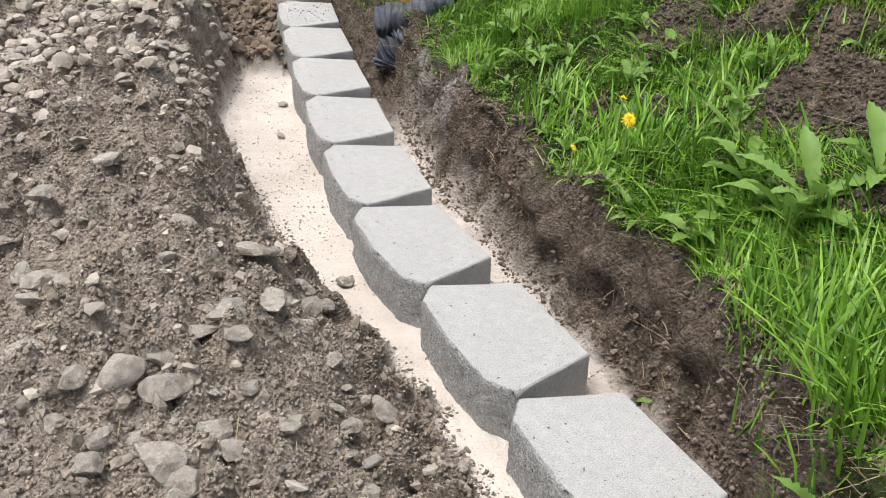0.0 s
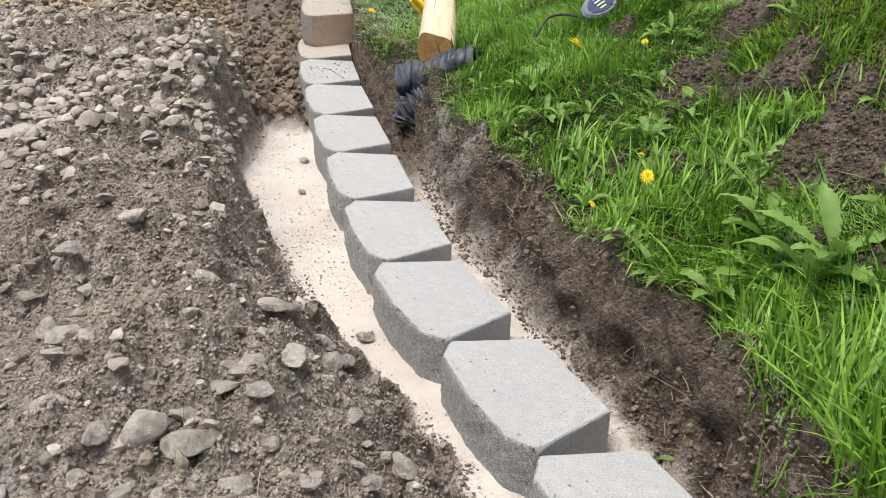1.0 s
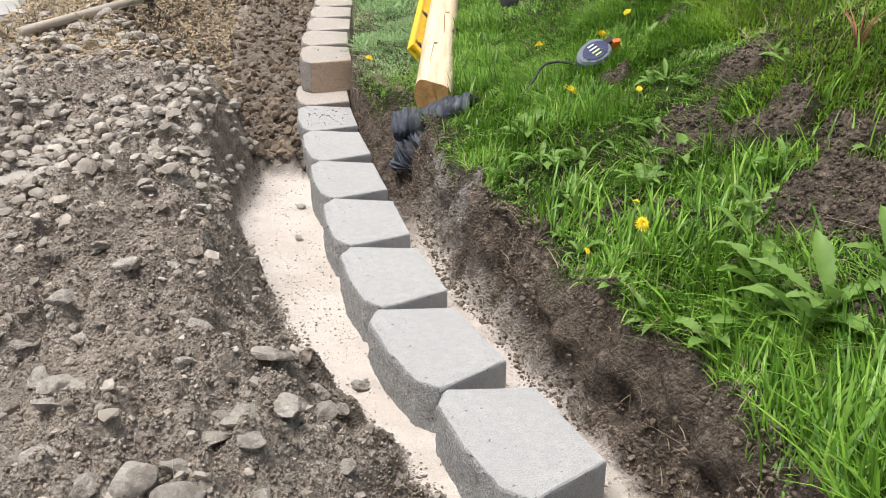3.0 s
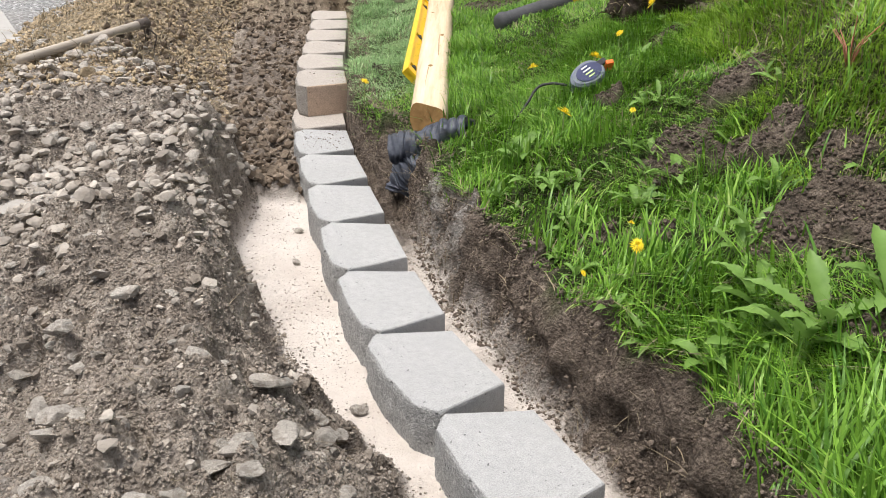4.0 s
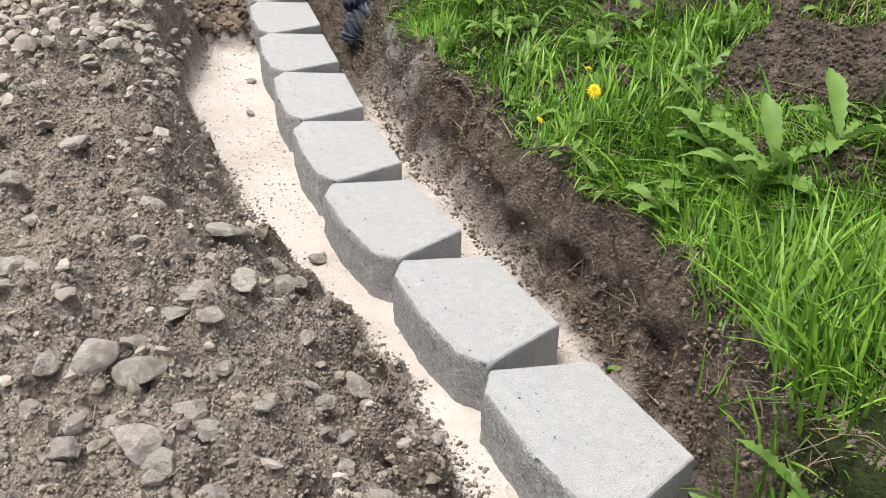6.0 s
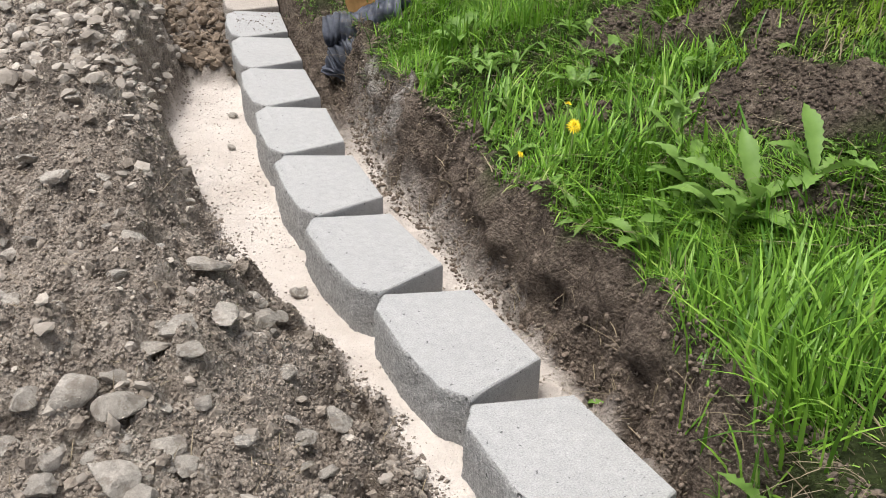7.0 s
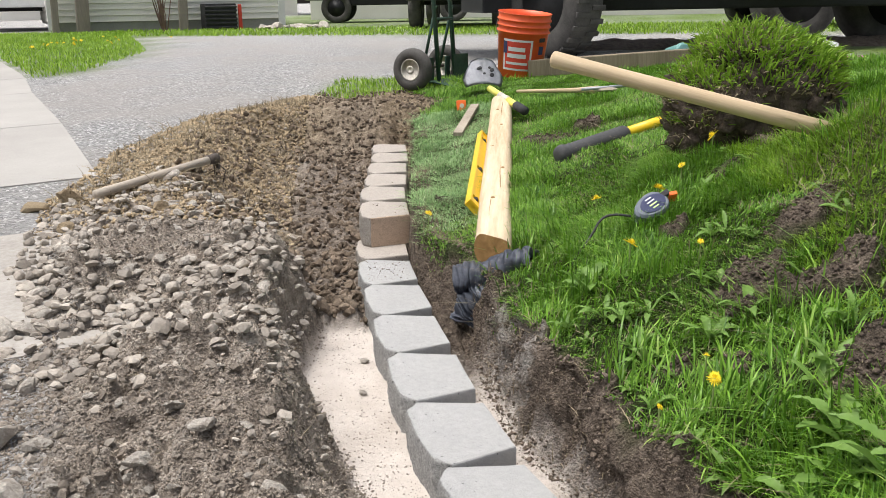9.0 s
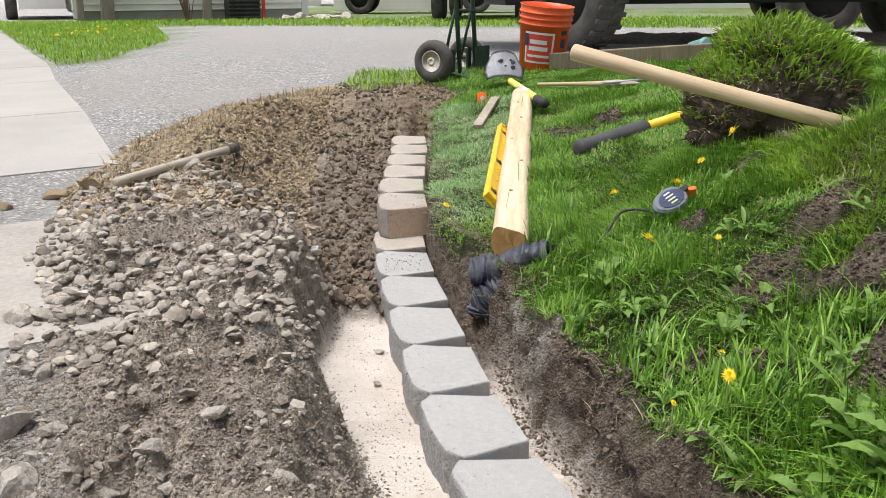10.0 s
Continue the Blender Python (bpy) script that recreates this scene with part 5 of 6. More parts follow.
def tape():
    x, y = 0.325, 2.40
    ob = empty("measuring_tape", pose(x, y, ground(x, y) + 0.036, 40, 0, 0) @ pose(0, 0, 0, 0, 0, 40), "blue-grey long measuring tape reel with orange crank in grass", "measuring tape")
    bm = bmesh.new()
    rings = []
    for z, sc in ((-0.016, 0.88), (-0.011, 1.0), (0.011, 1.0), (0.016, 0.88)):
        rings.append([bm.verts.new(((0.036 * math.cos(a) if math.cos(a) > 0 else 0.062 * math.cos(a)) * sc, 0.034 * math.sin(a) * sc, z)) for a in [2 * math.pi * k / 30 for k in range(30)]])
    for p, q in zip(rings, rings[1:]):
        for k in range(30):
            bm.faces.new((p[k], p[(k + 1) % 30], q[(k + 1) % 30], q[k]))
    bm.faces.new(rings[0][::-1])
    bm.faces.new(rings[-1])
    case = part("case", bm, GREY_CASE, ob, "blue-grey plastic case")
    part("label_plate", lathe([(0.027, 0.0155), (0.027, 0.0172), (0.024, 0.0178)], 26, pose(-0.008, 0, 0) @ Matrix.Diagonal((1.35, 0.9, 1, 1))), NAVY, ob, "dark oval plate")
    for k in range(4):
        part("print_bar", box(0.026 - 0.005 * abs(k - 1.5), 0.0036, 0.0012, 0, pose(-0.010, 0.016 - 0.0095 * k, 0.0186)), LIME_PRINT if k > 1 else WHITE, ob, "pale print")
    part("crank", box(0.020, 0.012, 0.030, 0.003, pose(0.052, -0.010, 0.004, 0, 0, -25)), SIGNAL, ob, "bright orange crank knob")
    part("crank_arm", box(0.030, 0.016, 0.010, 0.003, pose(0.036, 0.004, 0.012)), RUBBER, ob, "black arm")
    part("hook", box(0.008, 0.012, 0.004, 0.001, pose(-0.064, -0.004, -0.008)), STEEL, ob, "steel hook")
    cord = []
    for k in range(14):
        t = k / 13
        px, py = x - 0.06 - 0.15 * t, y - 0.02 - 0.13 * t + 0.06 * math.sin(math.pi * t)
        cord.append((px, py, ground(px, py) + 0.035 + 0.02 * math.sin(math.pi * t * 1.2) - 0.02 * t))
    inv = ob.matrix_world.inverted()
    part("strap", tube([inv @ Vector(p) for p in cord], 0.0032, 8), RUBBER, ob, "thin black cord", True)


def drain_pipe():
    ob = empty("drain_pipe", pose(-0.12, 2.52, 0.05), "crushed black corrugated drain pipe poking out of the bank", "drain pipe")
    inv = ob.matrix_world.inverted()

    def corrugated(points, radius, ribs, crush, lab):
        pts = [Vector(p) for p in points]
        fine, radii = [], []
        n = ribs * 6
        for i in range(n + 1):
            t = i / n * (len(pts) - 1)
            k = min(int(t), len(pts) - 2)
            fine.append(inv @ pts[k].lerp(pts[k + 1], t - k))
            radii.append(radius(i / n) * (1.0 if i % 6 in (1, 2, 3) else 0.80))
        bm = tube(fine, 0.04, 30, radii, caps=False)
        for vert in bm.verts:
            p = vert.co
            p += Vector((noise.noise(p * 22), noise.noise(p * 22 + Vector((9, 0, 0))), noise.noise(p * 22 + Vector((0, 9, 0))))) * crush
            p += Vector((0, 0, 0.004)) * noise.noise(p * 60)
        bmesh.ops.solidify(bm, geom=list(bm.faces), thickness=0.003)
        part("pipe_section", bm, PIPE, ob, lab, True)
    corrugated([(-0.178, 2.545, 0.075), (-0.13, 2.53, 0.084), (-0.085, 2.50, 0.108), (-0.035, 2.455, 0.142), (0.03, 2.42, 0.17)], lambda t: 0.042 - 0.012 * max(0, t - 0.3), 13, 0.012, "ribbed black plastic")
    corrugated([(-0.075, 2.49, 0.045), (-0.105, 2.505, 0.036), (-0.135, 2.515, 0.018), (-0.155, 2.52, -0.008), (-0.163, 2.52, -0.035)], lambda t: 0.044 - 0.008 * t, 10, 0.020, "torn muddy ribbed end folded down")


def bucket():
    x, y = 0.03, 6.15
    ob = empty("bucket", pose(x, y, ground(x, y) + 0.0, 6, 4, 12), "orange plastic builder's bucket with a printed label on grass", "bucket")
    R0, R1, H = 0.135, 0.162, 0.385
    prof = [(R0 - 0.006, 0), (R0, 0.006), (R0 + 0.019, H * 0.70), (R0 + 0.028, H * 0.705), (R0 + 0.028, H * 0.725), (R0 + 0.020, H * 0.73), (R0 + 0.021, H * 0.79), (R0 + 0.029, H * 0.795), (R0 + 0.029, H * 0.815),
            (R0 + 0.021, H * 0.82), (R0 + 0.022, H * 0.88), (R0 + 0.031, H * 0.885), (R0 + 0.031, H * 0.905), (R0 + 0.023, H * 0.91), (R1, H * 0.985), (R1 + 0.004, H), (R1 - 0.004, H), (R0 + 0.018, H * 0.9), (R0 - 0.008, 0.012)]
    part("body", lathe(prof, 44), ORANGE, ob, "ribbed orange plastic", True)

    def patch(a0, a1, z0, z1, off, mat, name, lab="", parent=ob):
        bm = bmesh.new()
        n = 10
        lo, hi = [], []
        for k in range(n + 1):
            a = radians(a0 + (a1 - a0) * k / n)
            for z, row in ((z0, lo), (z1, hi)):
                r = R0 + 0.019 * (z / (H * 0.70)) + off
                row.append(bm.verts.new((r * math.cos(a), r * math.sin(a), z)))
        for k in range(n):
            bm.faces.new((lo[k], lo[k + 1], hi[k + 1], hi[k]))
        return part(name, bm, mat, parent, lab)
    label = patch(-150, -78, 0.05, 0.235, 0.0015, WHITE, "label_print", "white printed label")
    patch(-145, -83, 0.062, 0.222, 0.0022, RED, "print_bar", "red print", label)
    patch(-141, -87, 0.085, 0.10, 0.003, WHITE, "print_bar", "white print", label)
    patch(-138, -92, 0.125, 0.15, 0.003, WHITE, "print_bar", "white print", label)
    patch(-136, -95, 0.165, 0.19, 0.003, WHITE, "print_bar", "white print", label)
    patch(-150, -139, 0.15, 0.222, 0.0032, NAVY, "print_bar", "navy print", label)
    patch(-62, -42, 0.225, 0.25, 0.0015, RUBBER, "print_bar", "dark print")
    patch(-60, -45, 0.15, 0.20, 0.0015, NAVY, "print_bar", "dark print")
    pts = [(R1 * math.cos(radians(a)) * 1.03, R1 * math.sin(radians(a)) * 1.03, H * 0.86 - 0.16 * math.sin(radians(a))) for a in range(0, 181, 12)]
    part("bail_handle", tube(pts, 0.0025, 6), STEEL, ob, "thin wire handle", True)


def hand_truck():
    A, B = Vector((-0.613, 5.95, 0)), Vector((-0.437, 6.33, 0))
    zb = ground(-0.6, 5.98)
    ob = empty("hand_truck", pose(-0.52, 6.14, zb), "dark green two-wheeled hand truck parked on the gravel edge", "hand truck")
    inv = ob.matrix_world.inverted()
    axle = (B - A).normalized()
    for P in (A, B):
        c = Vector((P.x, P.y, zb + 0.127))
        m = inv @ along(c - axle * 0.0, c + axle)[0]
        tyre = lathe([(0.065, -0.034), (0.085, -0.040), (0.108, -0.040), (0.121, -0.028), (0.127, -0.010), (0.127, 0.010), (0.121, 0.028), (0.108, 0.040), (0.085, 0.040), (0.065, 0.034)], 40, m, True)
        wheel = part("wheel", tyre, TYRE, ob, "dusty pneumatic tyre", True)
        rim = lathe([(0.066, -0.034), (0.060, -0.036), (0.056, -0.022), (0.026, -0.020), (0.024, -0.036), (0.010, -0.036), (0.010, 0.03), (0.056, 0.022), (0.066, 0.034)], 30, m, False)
        part("rim", rim, CREAM, wheel, "cream steel rim", True)
    lift = Vector((0, 0, zb + 0.127))
    part("axle", tube([inv @ (A + lift), inv @ (B + lift)], 0.009, 10), IRON, ob, "steel axle", True)
    for f, name in ((0.30, "upright"), (0.80, "upright")):
        p = A.lerp(B, f) + Vector((0.10, -0.03, 0))
        q = p + Vector((-0.07, 0.03, 1.25))
        part(name, tube([inv @ (p + Vector((0, 0, zb + 0.03))), inv @ (p.lerp(q, 0.5) + Vector((0, 0, zb + 0.03))), inv @ (q + Vector((0, 0, zb)))], 0.014, 12), GREEN_PAINT, ob, "green steel tube", True)
        part("brace", tube([inv @ (A.lerp(B, f) + lift), inv @ (p + Vector((-0.015, 0.01, zb + 0.50)))], 0.009, 8), GREEN_PAINT, ob, "thin green brace", True)
        part("axle_bracket", box(0.05, 0.012, 0.16, 0.003, inv @ pose(*(A.lerp(B, f) + Vector((0.05, -0.01, zb + 0.11))), 0, 0, 65)), GREEN_PAINT, ob, "green steel bracket")
    for h in (0.42, 0.85):
        p = A.lerp(B, 0.30) + Vector((0.085, -0.022, zb + h))
        q = A.lerp(B, 0.80) + Vector((0.085, -0.022, zb + h))
        part("crossbar", tube([inv @ p, inv @ q], 0.010, 10), GREEN_PAINT, ob, "green cross bar", True)
    part("toe_plate", box(0.20, 0.34, 0.006, 0.002, inv @ pose(-0.36, 6.10, zb + 0.035, 0, 10, -25)), GREEN_PAINT, ob, "green steel toe plate")
    part("side_plate", box(0.006, 0.10, 0.15, 0.002, inv @ pose(-0.335, 6.22, zb + 0.13, 0, 0, -60)), GREEN_PAINT, ob, "upright steel plate")


def lumber():
    a, b = (0.085, 6.02, ground(0.1, 6.02) + 0.05), (1.30, 5.86, ground(1.2, 5.86) + 0.045)
    m, length = along(a, b)
    ob = finish("lumber_beam", box(0.085, 0.10, length, 0.006, m @ pose(0, 0, length / 2)), WOOD_BEAM)
    tagged(ob, "weathered grey-brown timber beam lying behind the lawn", "timber")


def stake():
    a, b = (-0.271, 4.49, ground(-0.271, 4.49) + 0.02), (-0.212, 5.12, ground(-0.212, 5.12) + 0.02)
    m, length = along(a, b)
    bm = box(0.042, 0.018, length, 0.002, m @ pose(0, 0, length / 2, 0, 0, 0))
    tagged(finish("wooden_stake", bm, WOOD_GREY), "short pale wooden stake lying in the grass", "stake")
    x, y = -0.285, 5.17
    ob = empty("line_reel", pose(x, y, ground(x, y) + 0.03, 70, 0, 15), "small orange plastic line reel in the grass", "line reel")
    part("case", box(0.050, 0.062, 0.022, 0.006), SIGNAL, ob, "bright orange plastic")
    part("hub", lathe([(0.012, 0.011), (0.012, 0.014)], 14), CREAM, ob, "pale hub")


def trowel():
    a, b = (0.10, 5.16, ground(0.10, 5.16) + 0.03), (0.40, 4.90, ground(0.40, 4.90) + 0.03)
    m, length = along(a, b)
    ob = empty("hand_rake", m, "small wooden-handled garden tool lying in the grass", "garden tool")
    part("handle", lathe([(0.009, -0.12), (0.010, 0.1), (0.013, length * 0.7), (0.022, length)], 14), WOOD_TOOL, ob, "straw-coloured wood", True)
    bm = bmesh.new()
    bmesh.ops.create_icosphere(bm, subdivisions=3, radius=1)
    bmesh.ops.transform(bm, matrix=pose(0, 0.0, length + 0.05) @ Matrix.Diagonal((0.045, 0.012, 0.07, 1)), verts=bm.verts)
    part("head", bm, WOOD_GREY, ob, "grey-brown worn head", True)
    part("bar", tube([(-0.10, 0.01, length - 0.02), (0.02, 0.012, length + 0.08), (0.16, 0.012, length + 0.10)], 0.008, 8), STEEL, ob, "grey steel bar", True)


def sod_pile():
    """Upturned turf: a ragged lump of dark earth with grass growing out of its top and sides."""
    cx, cy = 0.665, 2.96
    z0 = ground(cx, cy)
    ob = empty("sod_pile", pose(cx, cy, z0), "heap of cut turf, dark roots and grass, on the lawn", "turf pile")
    rnd = random.Random(12)
    lumps = [(0.0, 0.0, 0.10, 0.21, 0.16, 0.15), (-0.10, -0.03, 0.08, 0.13, 0.13, 0.12), (0.15, 0.0, 0.10, 0.12, 0.13, 0.13), (0.02, 0.02, 0.20, 0.17, 0.14, 0.10), (-0.13, -0.05, 0.02, 0.10, 0.10, 0.09), (0.17, 0.03, 0.17, 0.09, 0.10, 0.08)]
    tops = []
    for k, (lx, ly, lz, sx, sy, sz) in enumerate(lumps):
        bm = bmesh.new()
        bmesh.ops.create_icosphere(bm, subdivisions=5, radius=1)
        for vert in bm.verts:
            p = vert.co
            n = 0.96 + 0.24 * noise.noise(p * 2.2 + Vector((k, 0, 0))) + 0.20 * abs(noise.noise(p * 5 + Vector((0, k, 0)))) + 0.11 * noise.noise(p * 13) + 0.09 * abs(noise.noise(p * 27))
            vert.co = Vector((lx + p.x * sx * n, ly + p.y * sy * n, lz + p.z * sz * n))
        tops += [(v.co.copy(), v.normal.copy()) for v in bm.verts]
        part("sod", bm, SOD, ob, "dark rooty earth", True)
    # blades out of the tops and shoulders
    pts = [(c, n) for c, n in tops if n.z > 0.15 or rnd.random() < 0.10]
    pick = [pts[rnd.randrange(len(pts))] for _ in range(17000)]
    keep = [(c, n) for c, n in pick if c.z > 0.17 + 0.16 * noise.noise(c * 8) or rnd.random() < 0.38]
    V, Fc, off = [], [], 0
    RV, RF, ro = [], [], 0
    for c, n in keep:
        straw = rnd.random() < (0.25 if c.z > 0.15 else 0.82)
        h = rnd.uniform(0.02, 0.065) * (0.7 if straw else 1)
        d = (n * 0.7 + Vector((rnd.uniform(-0.5, 0.5), rnd.uniform(-0.6, 0.4), rnd.uniform(0.2, 0.9)))).normalized()
        s = d.cross(Vector((rnd.random(), rnd.random(), rnd.random()))).normalized() * rnd.uniform(0.0012, 0.0028)
        mid, tip = c + d * h * 0.55, c + d * h + Vector((rnd.uniform(-0.02, 0.02), rnd.uniform(-0.02, 0.02), -0.012))
        quad_ = [c - s, c + s, mid + s, mid - s, tip]
        if straw:
            RV += quad_
            RF += [(ro, ro + 1, ro + 2, ro + 3), (ro + 3, ro + 2, ro + 4)]
            ro += 5
        else:
            V += quad_
            Fc += [(off, off + 1, off + 2, off + 3), (off + 3, off + 2, off + 4)]
            off += 5
    for nm, vv, ff, mt, lb in (("turf_grass", V, Fc, GRASS_FAR, "green grass blades"), ("turf_root", RV, RF, STRAW, "pale torn roots")):
        o = soup(nm, [tuple(p) for p in vv], ff, mt, True, ob)
        o["label"], o["kind"] = lb, "stuff"


def sprout(x, y):
    ob = empty("red_sprout", pose(x, y, ground(x, y) - 0.005), "young shrub sprout with thin reddish stems on raised turf", "plant")
    rnd = random.Random(31)
    for k in range(9):
        a, l = 2.4 * k + rnd.uniform(-0.3, 0.3), rnd.uniform(0.05, 0.12)
        o = rnd.uniform(0.3, 0.8) * l
        tip = (o * math.cos(a), o * math.sin(a), l)
        part("stem", tube([(0.004 * math.cos(a), 0.004 * math.sin(a), 0), (0.4 * tip[0], 0.4 * tip[1], 0.6 * l), tip], 0.001, 6, [0.0016, 0.0012, 0.0007]), RED_STEM, ob, "thin reddish stem", True)
        leaf = new("leaf", LEAVES[k % 6])
        leaf.parent = ob
        leaf.matrix_local = pose(*tip, rnd.uniform(-30, 10), 0, math.degrees(a) - 90) @ Matrix.Scale(rnd.uniform(0.022, 0.04), 4)


def oddments():
    x, y = 0.99, 6.16
    ob = empty("plastic_tub", pose(x, y, ground(x, y) + 0.055, 80, 0, 30), "teal plastic tub lying on its side by the beam", "tub")
    part("tub_body", lathe([(0.045, -0.07), (0.055, -0.065), (0.062, 0.05), (0.066, 0.055), (0.066, 0.065), (0.058, 0.07)], 26), TEAL, ob, "teal plastic", True)
    part("lid", lathe([(0.060, 0.071), (0.060, 0.078), (0.050, 0.080)], 26), TEAL, ob, "paler lid", True)
    x, y = 1.74, 5.33
    ob = empty("drinks_bottle", pose(x, y, 0.46, 0, 88, 10), "magenta-wrapped plastic bottle lying on the turf", "bottle")
    part("wrap", lathe([(0.034, -0.02), (0.036, -0.015), (0.036, 0.08), (0.034, 0.085)], 22), PINK, ob, "magenta wrap", True)
    part("bottle_body", lathe([(0.02, -0.16), (0.034, -0.13), (0.034, -0.022)], 22), GREY_CASE, ob, "dark plastic", True)
    part("cap", lathe([(0.012, 0.14), (0.012, 0.17)], 14), WHITE, ob, "white cap", True)
    ob = finish("sheet_offcut", box(0.13, 0.004, 0.11, 0.001, pose(1.64, 5.36, 0.535, -35, 15, 10)), WHITE)
    tagged(ob, "pale grey sheet offcut standing askew on the turf", "sheet offcut")
    # clods that rolled onto the paving
    for k, (x, y, s) in enumerate(((-1.66, 3.17, 0.09), (-1.60, 3.32, 0.11), (-1.76, 3.02, 0.06), (-1.42, 2.9, 0.07), (-1.15, 3.0, 0.085))):
        ob = new("turf_clod", rock_mesh(500 + k, 0.6, CLOD_DRY))
        ob.matrix_world = pose(x, y, ground(x, y) + s * 0.18, 0, 0, 70 * k) @ Matrix.Scale(s, 4)
        tagged(ob, "dry tan clod of turf lying on the dusty paving", "clod", "clods on the paving")


timber(), level(), shaft(), grip_tool(), spade(), pick_left(), tape(), drain_pipe()
bucket(), hand_truck(), lumber(), stake(), trowel(), sod_pile(), sprout(0.738, 1.86), oddments()


# ---- paving, house and vehicles beyond the drive ----
PAVING = grained("dusty pale concrete paving", (0.33, 0.315, 0.295), (0.43, 0.415, 0.39), 90, 1.6, 0.0012, 0.9, 0.35)
PAVING_DUSTY = grained("dirty dusty paving", (0.27, 0.25, 0.225), (0.45, 0.425, 0.39), 60, 5, 0.003, 0.95, 0.5)
SIDING = grained("cream-grey lap siding", (0.64, 0.62, 0.575), (0.80, 0.78, 0.73), 30, 0.9, 0.001, 0.7)
TRIM = grained("white trim", (0.62, 0.62, 0.60), (0.75, 0.75, 0.73), 30, 3, 0.0005, 0.6)
FOOTING = grained("grey footing", (0.27, 0.265, 0.25), (0.38, 0.37, 0.35), 40, 3, 0.002, 0.9)
POST = grained("weathered post", (0.17, 0.145, 0.12), (0.32, 0.28, 0.245), 40, 4, 0.003, 0.9, stretch=(1, 1, 0.1))
BLACK = grained("black paint", (0.012, 0.012, 0.013), (0.03, 0.03, 0.032), 40, 4, 0.0005, 0.5)
SILVER = grained("silver paint", (0.45, 0.46, 0.48), (0.58, 0.59, 0.61), 30, 2, 0, 0.3, metal=0.3, spec=0.5)
OLIVE = grained("faded grey-green paint", (0.20, 0.215, 0.195), (0.29, 0.30, 0.275), 30, 2, 0, 0.45)
TWIG = grained("twigs", (0.12, 0.075, 0.06), (0.24, 0.16, 0.13), 60, 9, 0, 0.8)
ROOF = grained("dark shingles", (0.07, 0.065, 0.06), (0.13, 0.125, 0.115), 40, 2, 0.004, 0.9)
LAMP = grained("lamp glass", (0.62, 0.63, 0.65), (0.78, 0.79, 0.80), 40, 4, 0, 0.15, spec=0.6)

# footway slabs along the left
walk_edge = [(-0.86, 2.05), (-1.46, 2.95), (-1.66, 3.72), (-2.40, 5.03), (-3.16, 6.28), (-3.62, 7.12), (-4.9, 9.2), (-6.25, 11.45), (-8.5, 15.1), (-11.2, 19.5), (-14.5, 25.0)]
footway = empty("footway", pose(0, 0, 0), "pale dusty concrete footway beside the gravel drive", "footway", kind="structure")
for k, (p, q) in enumerate(zip(walk_edge, walk_edge[1:])):
    if k == 1:
        continue
    side = Vector((-0.84, -0.54)) * 2.3
    bm = bmesh.new()
    steps = 6
    gap = 0.003
    rows = []
    for i in range(steps + 1):
        t = gap + (1 - 2 * gap) * i / steps
        x, y = p[0] + (q[0] - p[0]) * t, p[1] + (q[1] - p[1]) * t
        rows.append([(x + side.x * s, y + side.y * s, float(base_z(0, np.float64(y + side.y * s))) + 0.005) for s in (0, 0.5, 1)])
    vs = [[bm.verts.new(c) for c in r] for r in rows]
    for r1, r2 in zip(vs, vs[1:]):
        for i in (0, 1):
            bm.faces.new((r1[i], r1[i + 1], r2[i + 1], r2[i]))
    ext = bmesh.ops.extrude_face_region(bm, geom=list(bm.faces))
    bmesh.ops.translate(bm, vec=(0, 0, -0.08), verts=[g for g in ext["geom"] if isinstance(g, bmesh.types.BMVert)])
    bmesh.ops.recalc_face_normals(bm, faces=bm.faces)
    part("slab", bm, PAVING_DUSTY if k == 0 else PAVING, footway)

# garage with lap siding
gz = 0.30
house = empty("house", pose(-8.75, 18.7, gz), "low cream-grey house with horizontal lap siding beyond the drive", "house")
inv = house.matrix_world.inverted()
front_a, front_b = Vector((-8.75, 18.7, 0)), Vector((-4.79, 20.8, 0))
fd = (front_b - front_a).normalized()
flen = (front_b - front_a).length
ang = math.degrees(math.atan2(fd.y, fd.x))
fm = inv @ pose(front_a.x, front_a.y, gz, 0, 0, ang)
part("footing", box(flen, 0.25, 0.26, 0.01, fm @ pose(flen / 2, 0.14, 0.10)), FOOTING, house, "grey concrete footing")
for k in range(22):
    part("siding_board", box(flen, 0.022, 0.128, 0.002, fm @ pose(flen / 2, 0.0, 0.28 + 0.118 * k, -9, 0, 0)), SIDING, house)
part("wall", box(flen, 0.18, 2.7, 0.01, fm @ pose(flen / 2, 0.13, 1.5)), SIDING, house, "wall behind the boards")
for k in range(22):
    part("siding_board", box(0.022, 5.0, 0.128, 0.002, fm @ pose(0.0, 2.55, 0.28 + 0.118 * k, 0, 9, 0)), SIDING, house)
part("wall", box(0.18, 5.0, 2.7, 0.01, fm @ pose(0.11, 2.6, 1.5)), SIDING, house, "wall behind the boards")
for px in (-0.03, flen):
    part("corner_trim", box(0.14, 0.07, 2.75, 0.004, fm @ pose(px, -0.01, 1.45)), TRIM, house, "white corner board")
part("roof", box(flen + 0.5, 5.6, 0.12, 0.01, fm @ pose(flen / 2, 2.75, 3.35, 12, 0, 0)), ROOF, house, "dark shingle roof")
for px, w, h in ((0.12, 0.13, 2.6), (0.62, 0.24, 3.0), (2.50, 0.17, 2.6)):
    x, y = front_a.x + fd.x * px + 0.10, front_a.y + fd.y * px - 0.35
    ob = finish("wooden_post", box(w, w * 0.8, h, 0.015, pose(x, y, 0.30 + h / 2, 0, 1.5, ang)), POST)
    tagged(ob, "weathered grey-brown wooden post before the house wall", "post", "posts by the house")
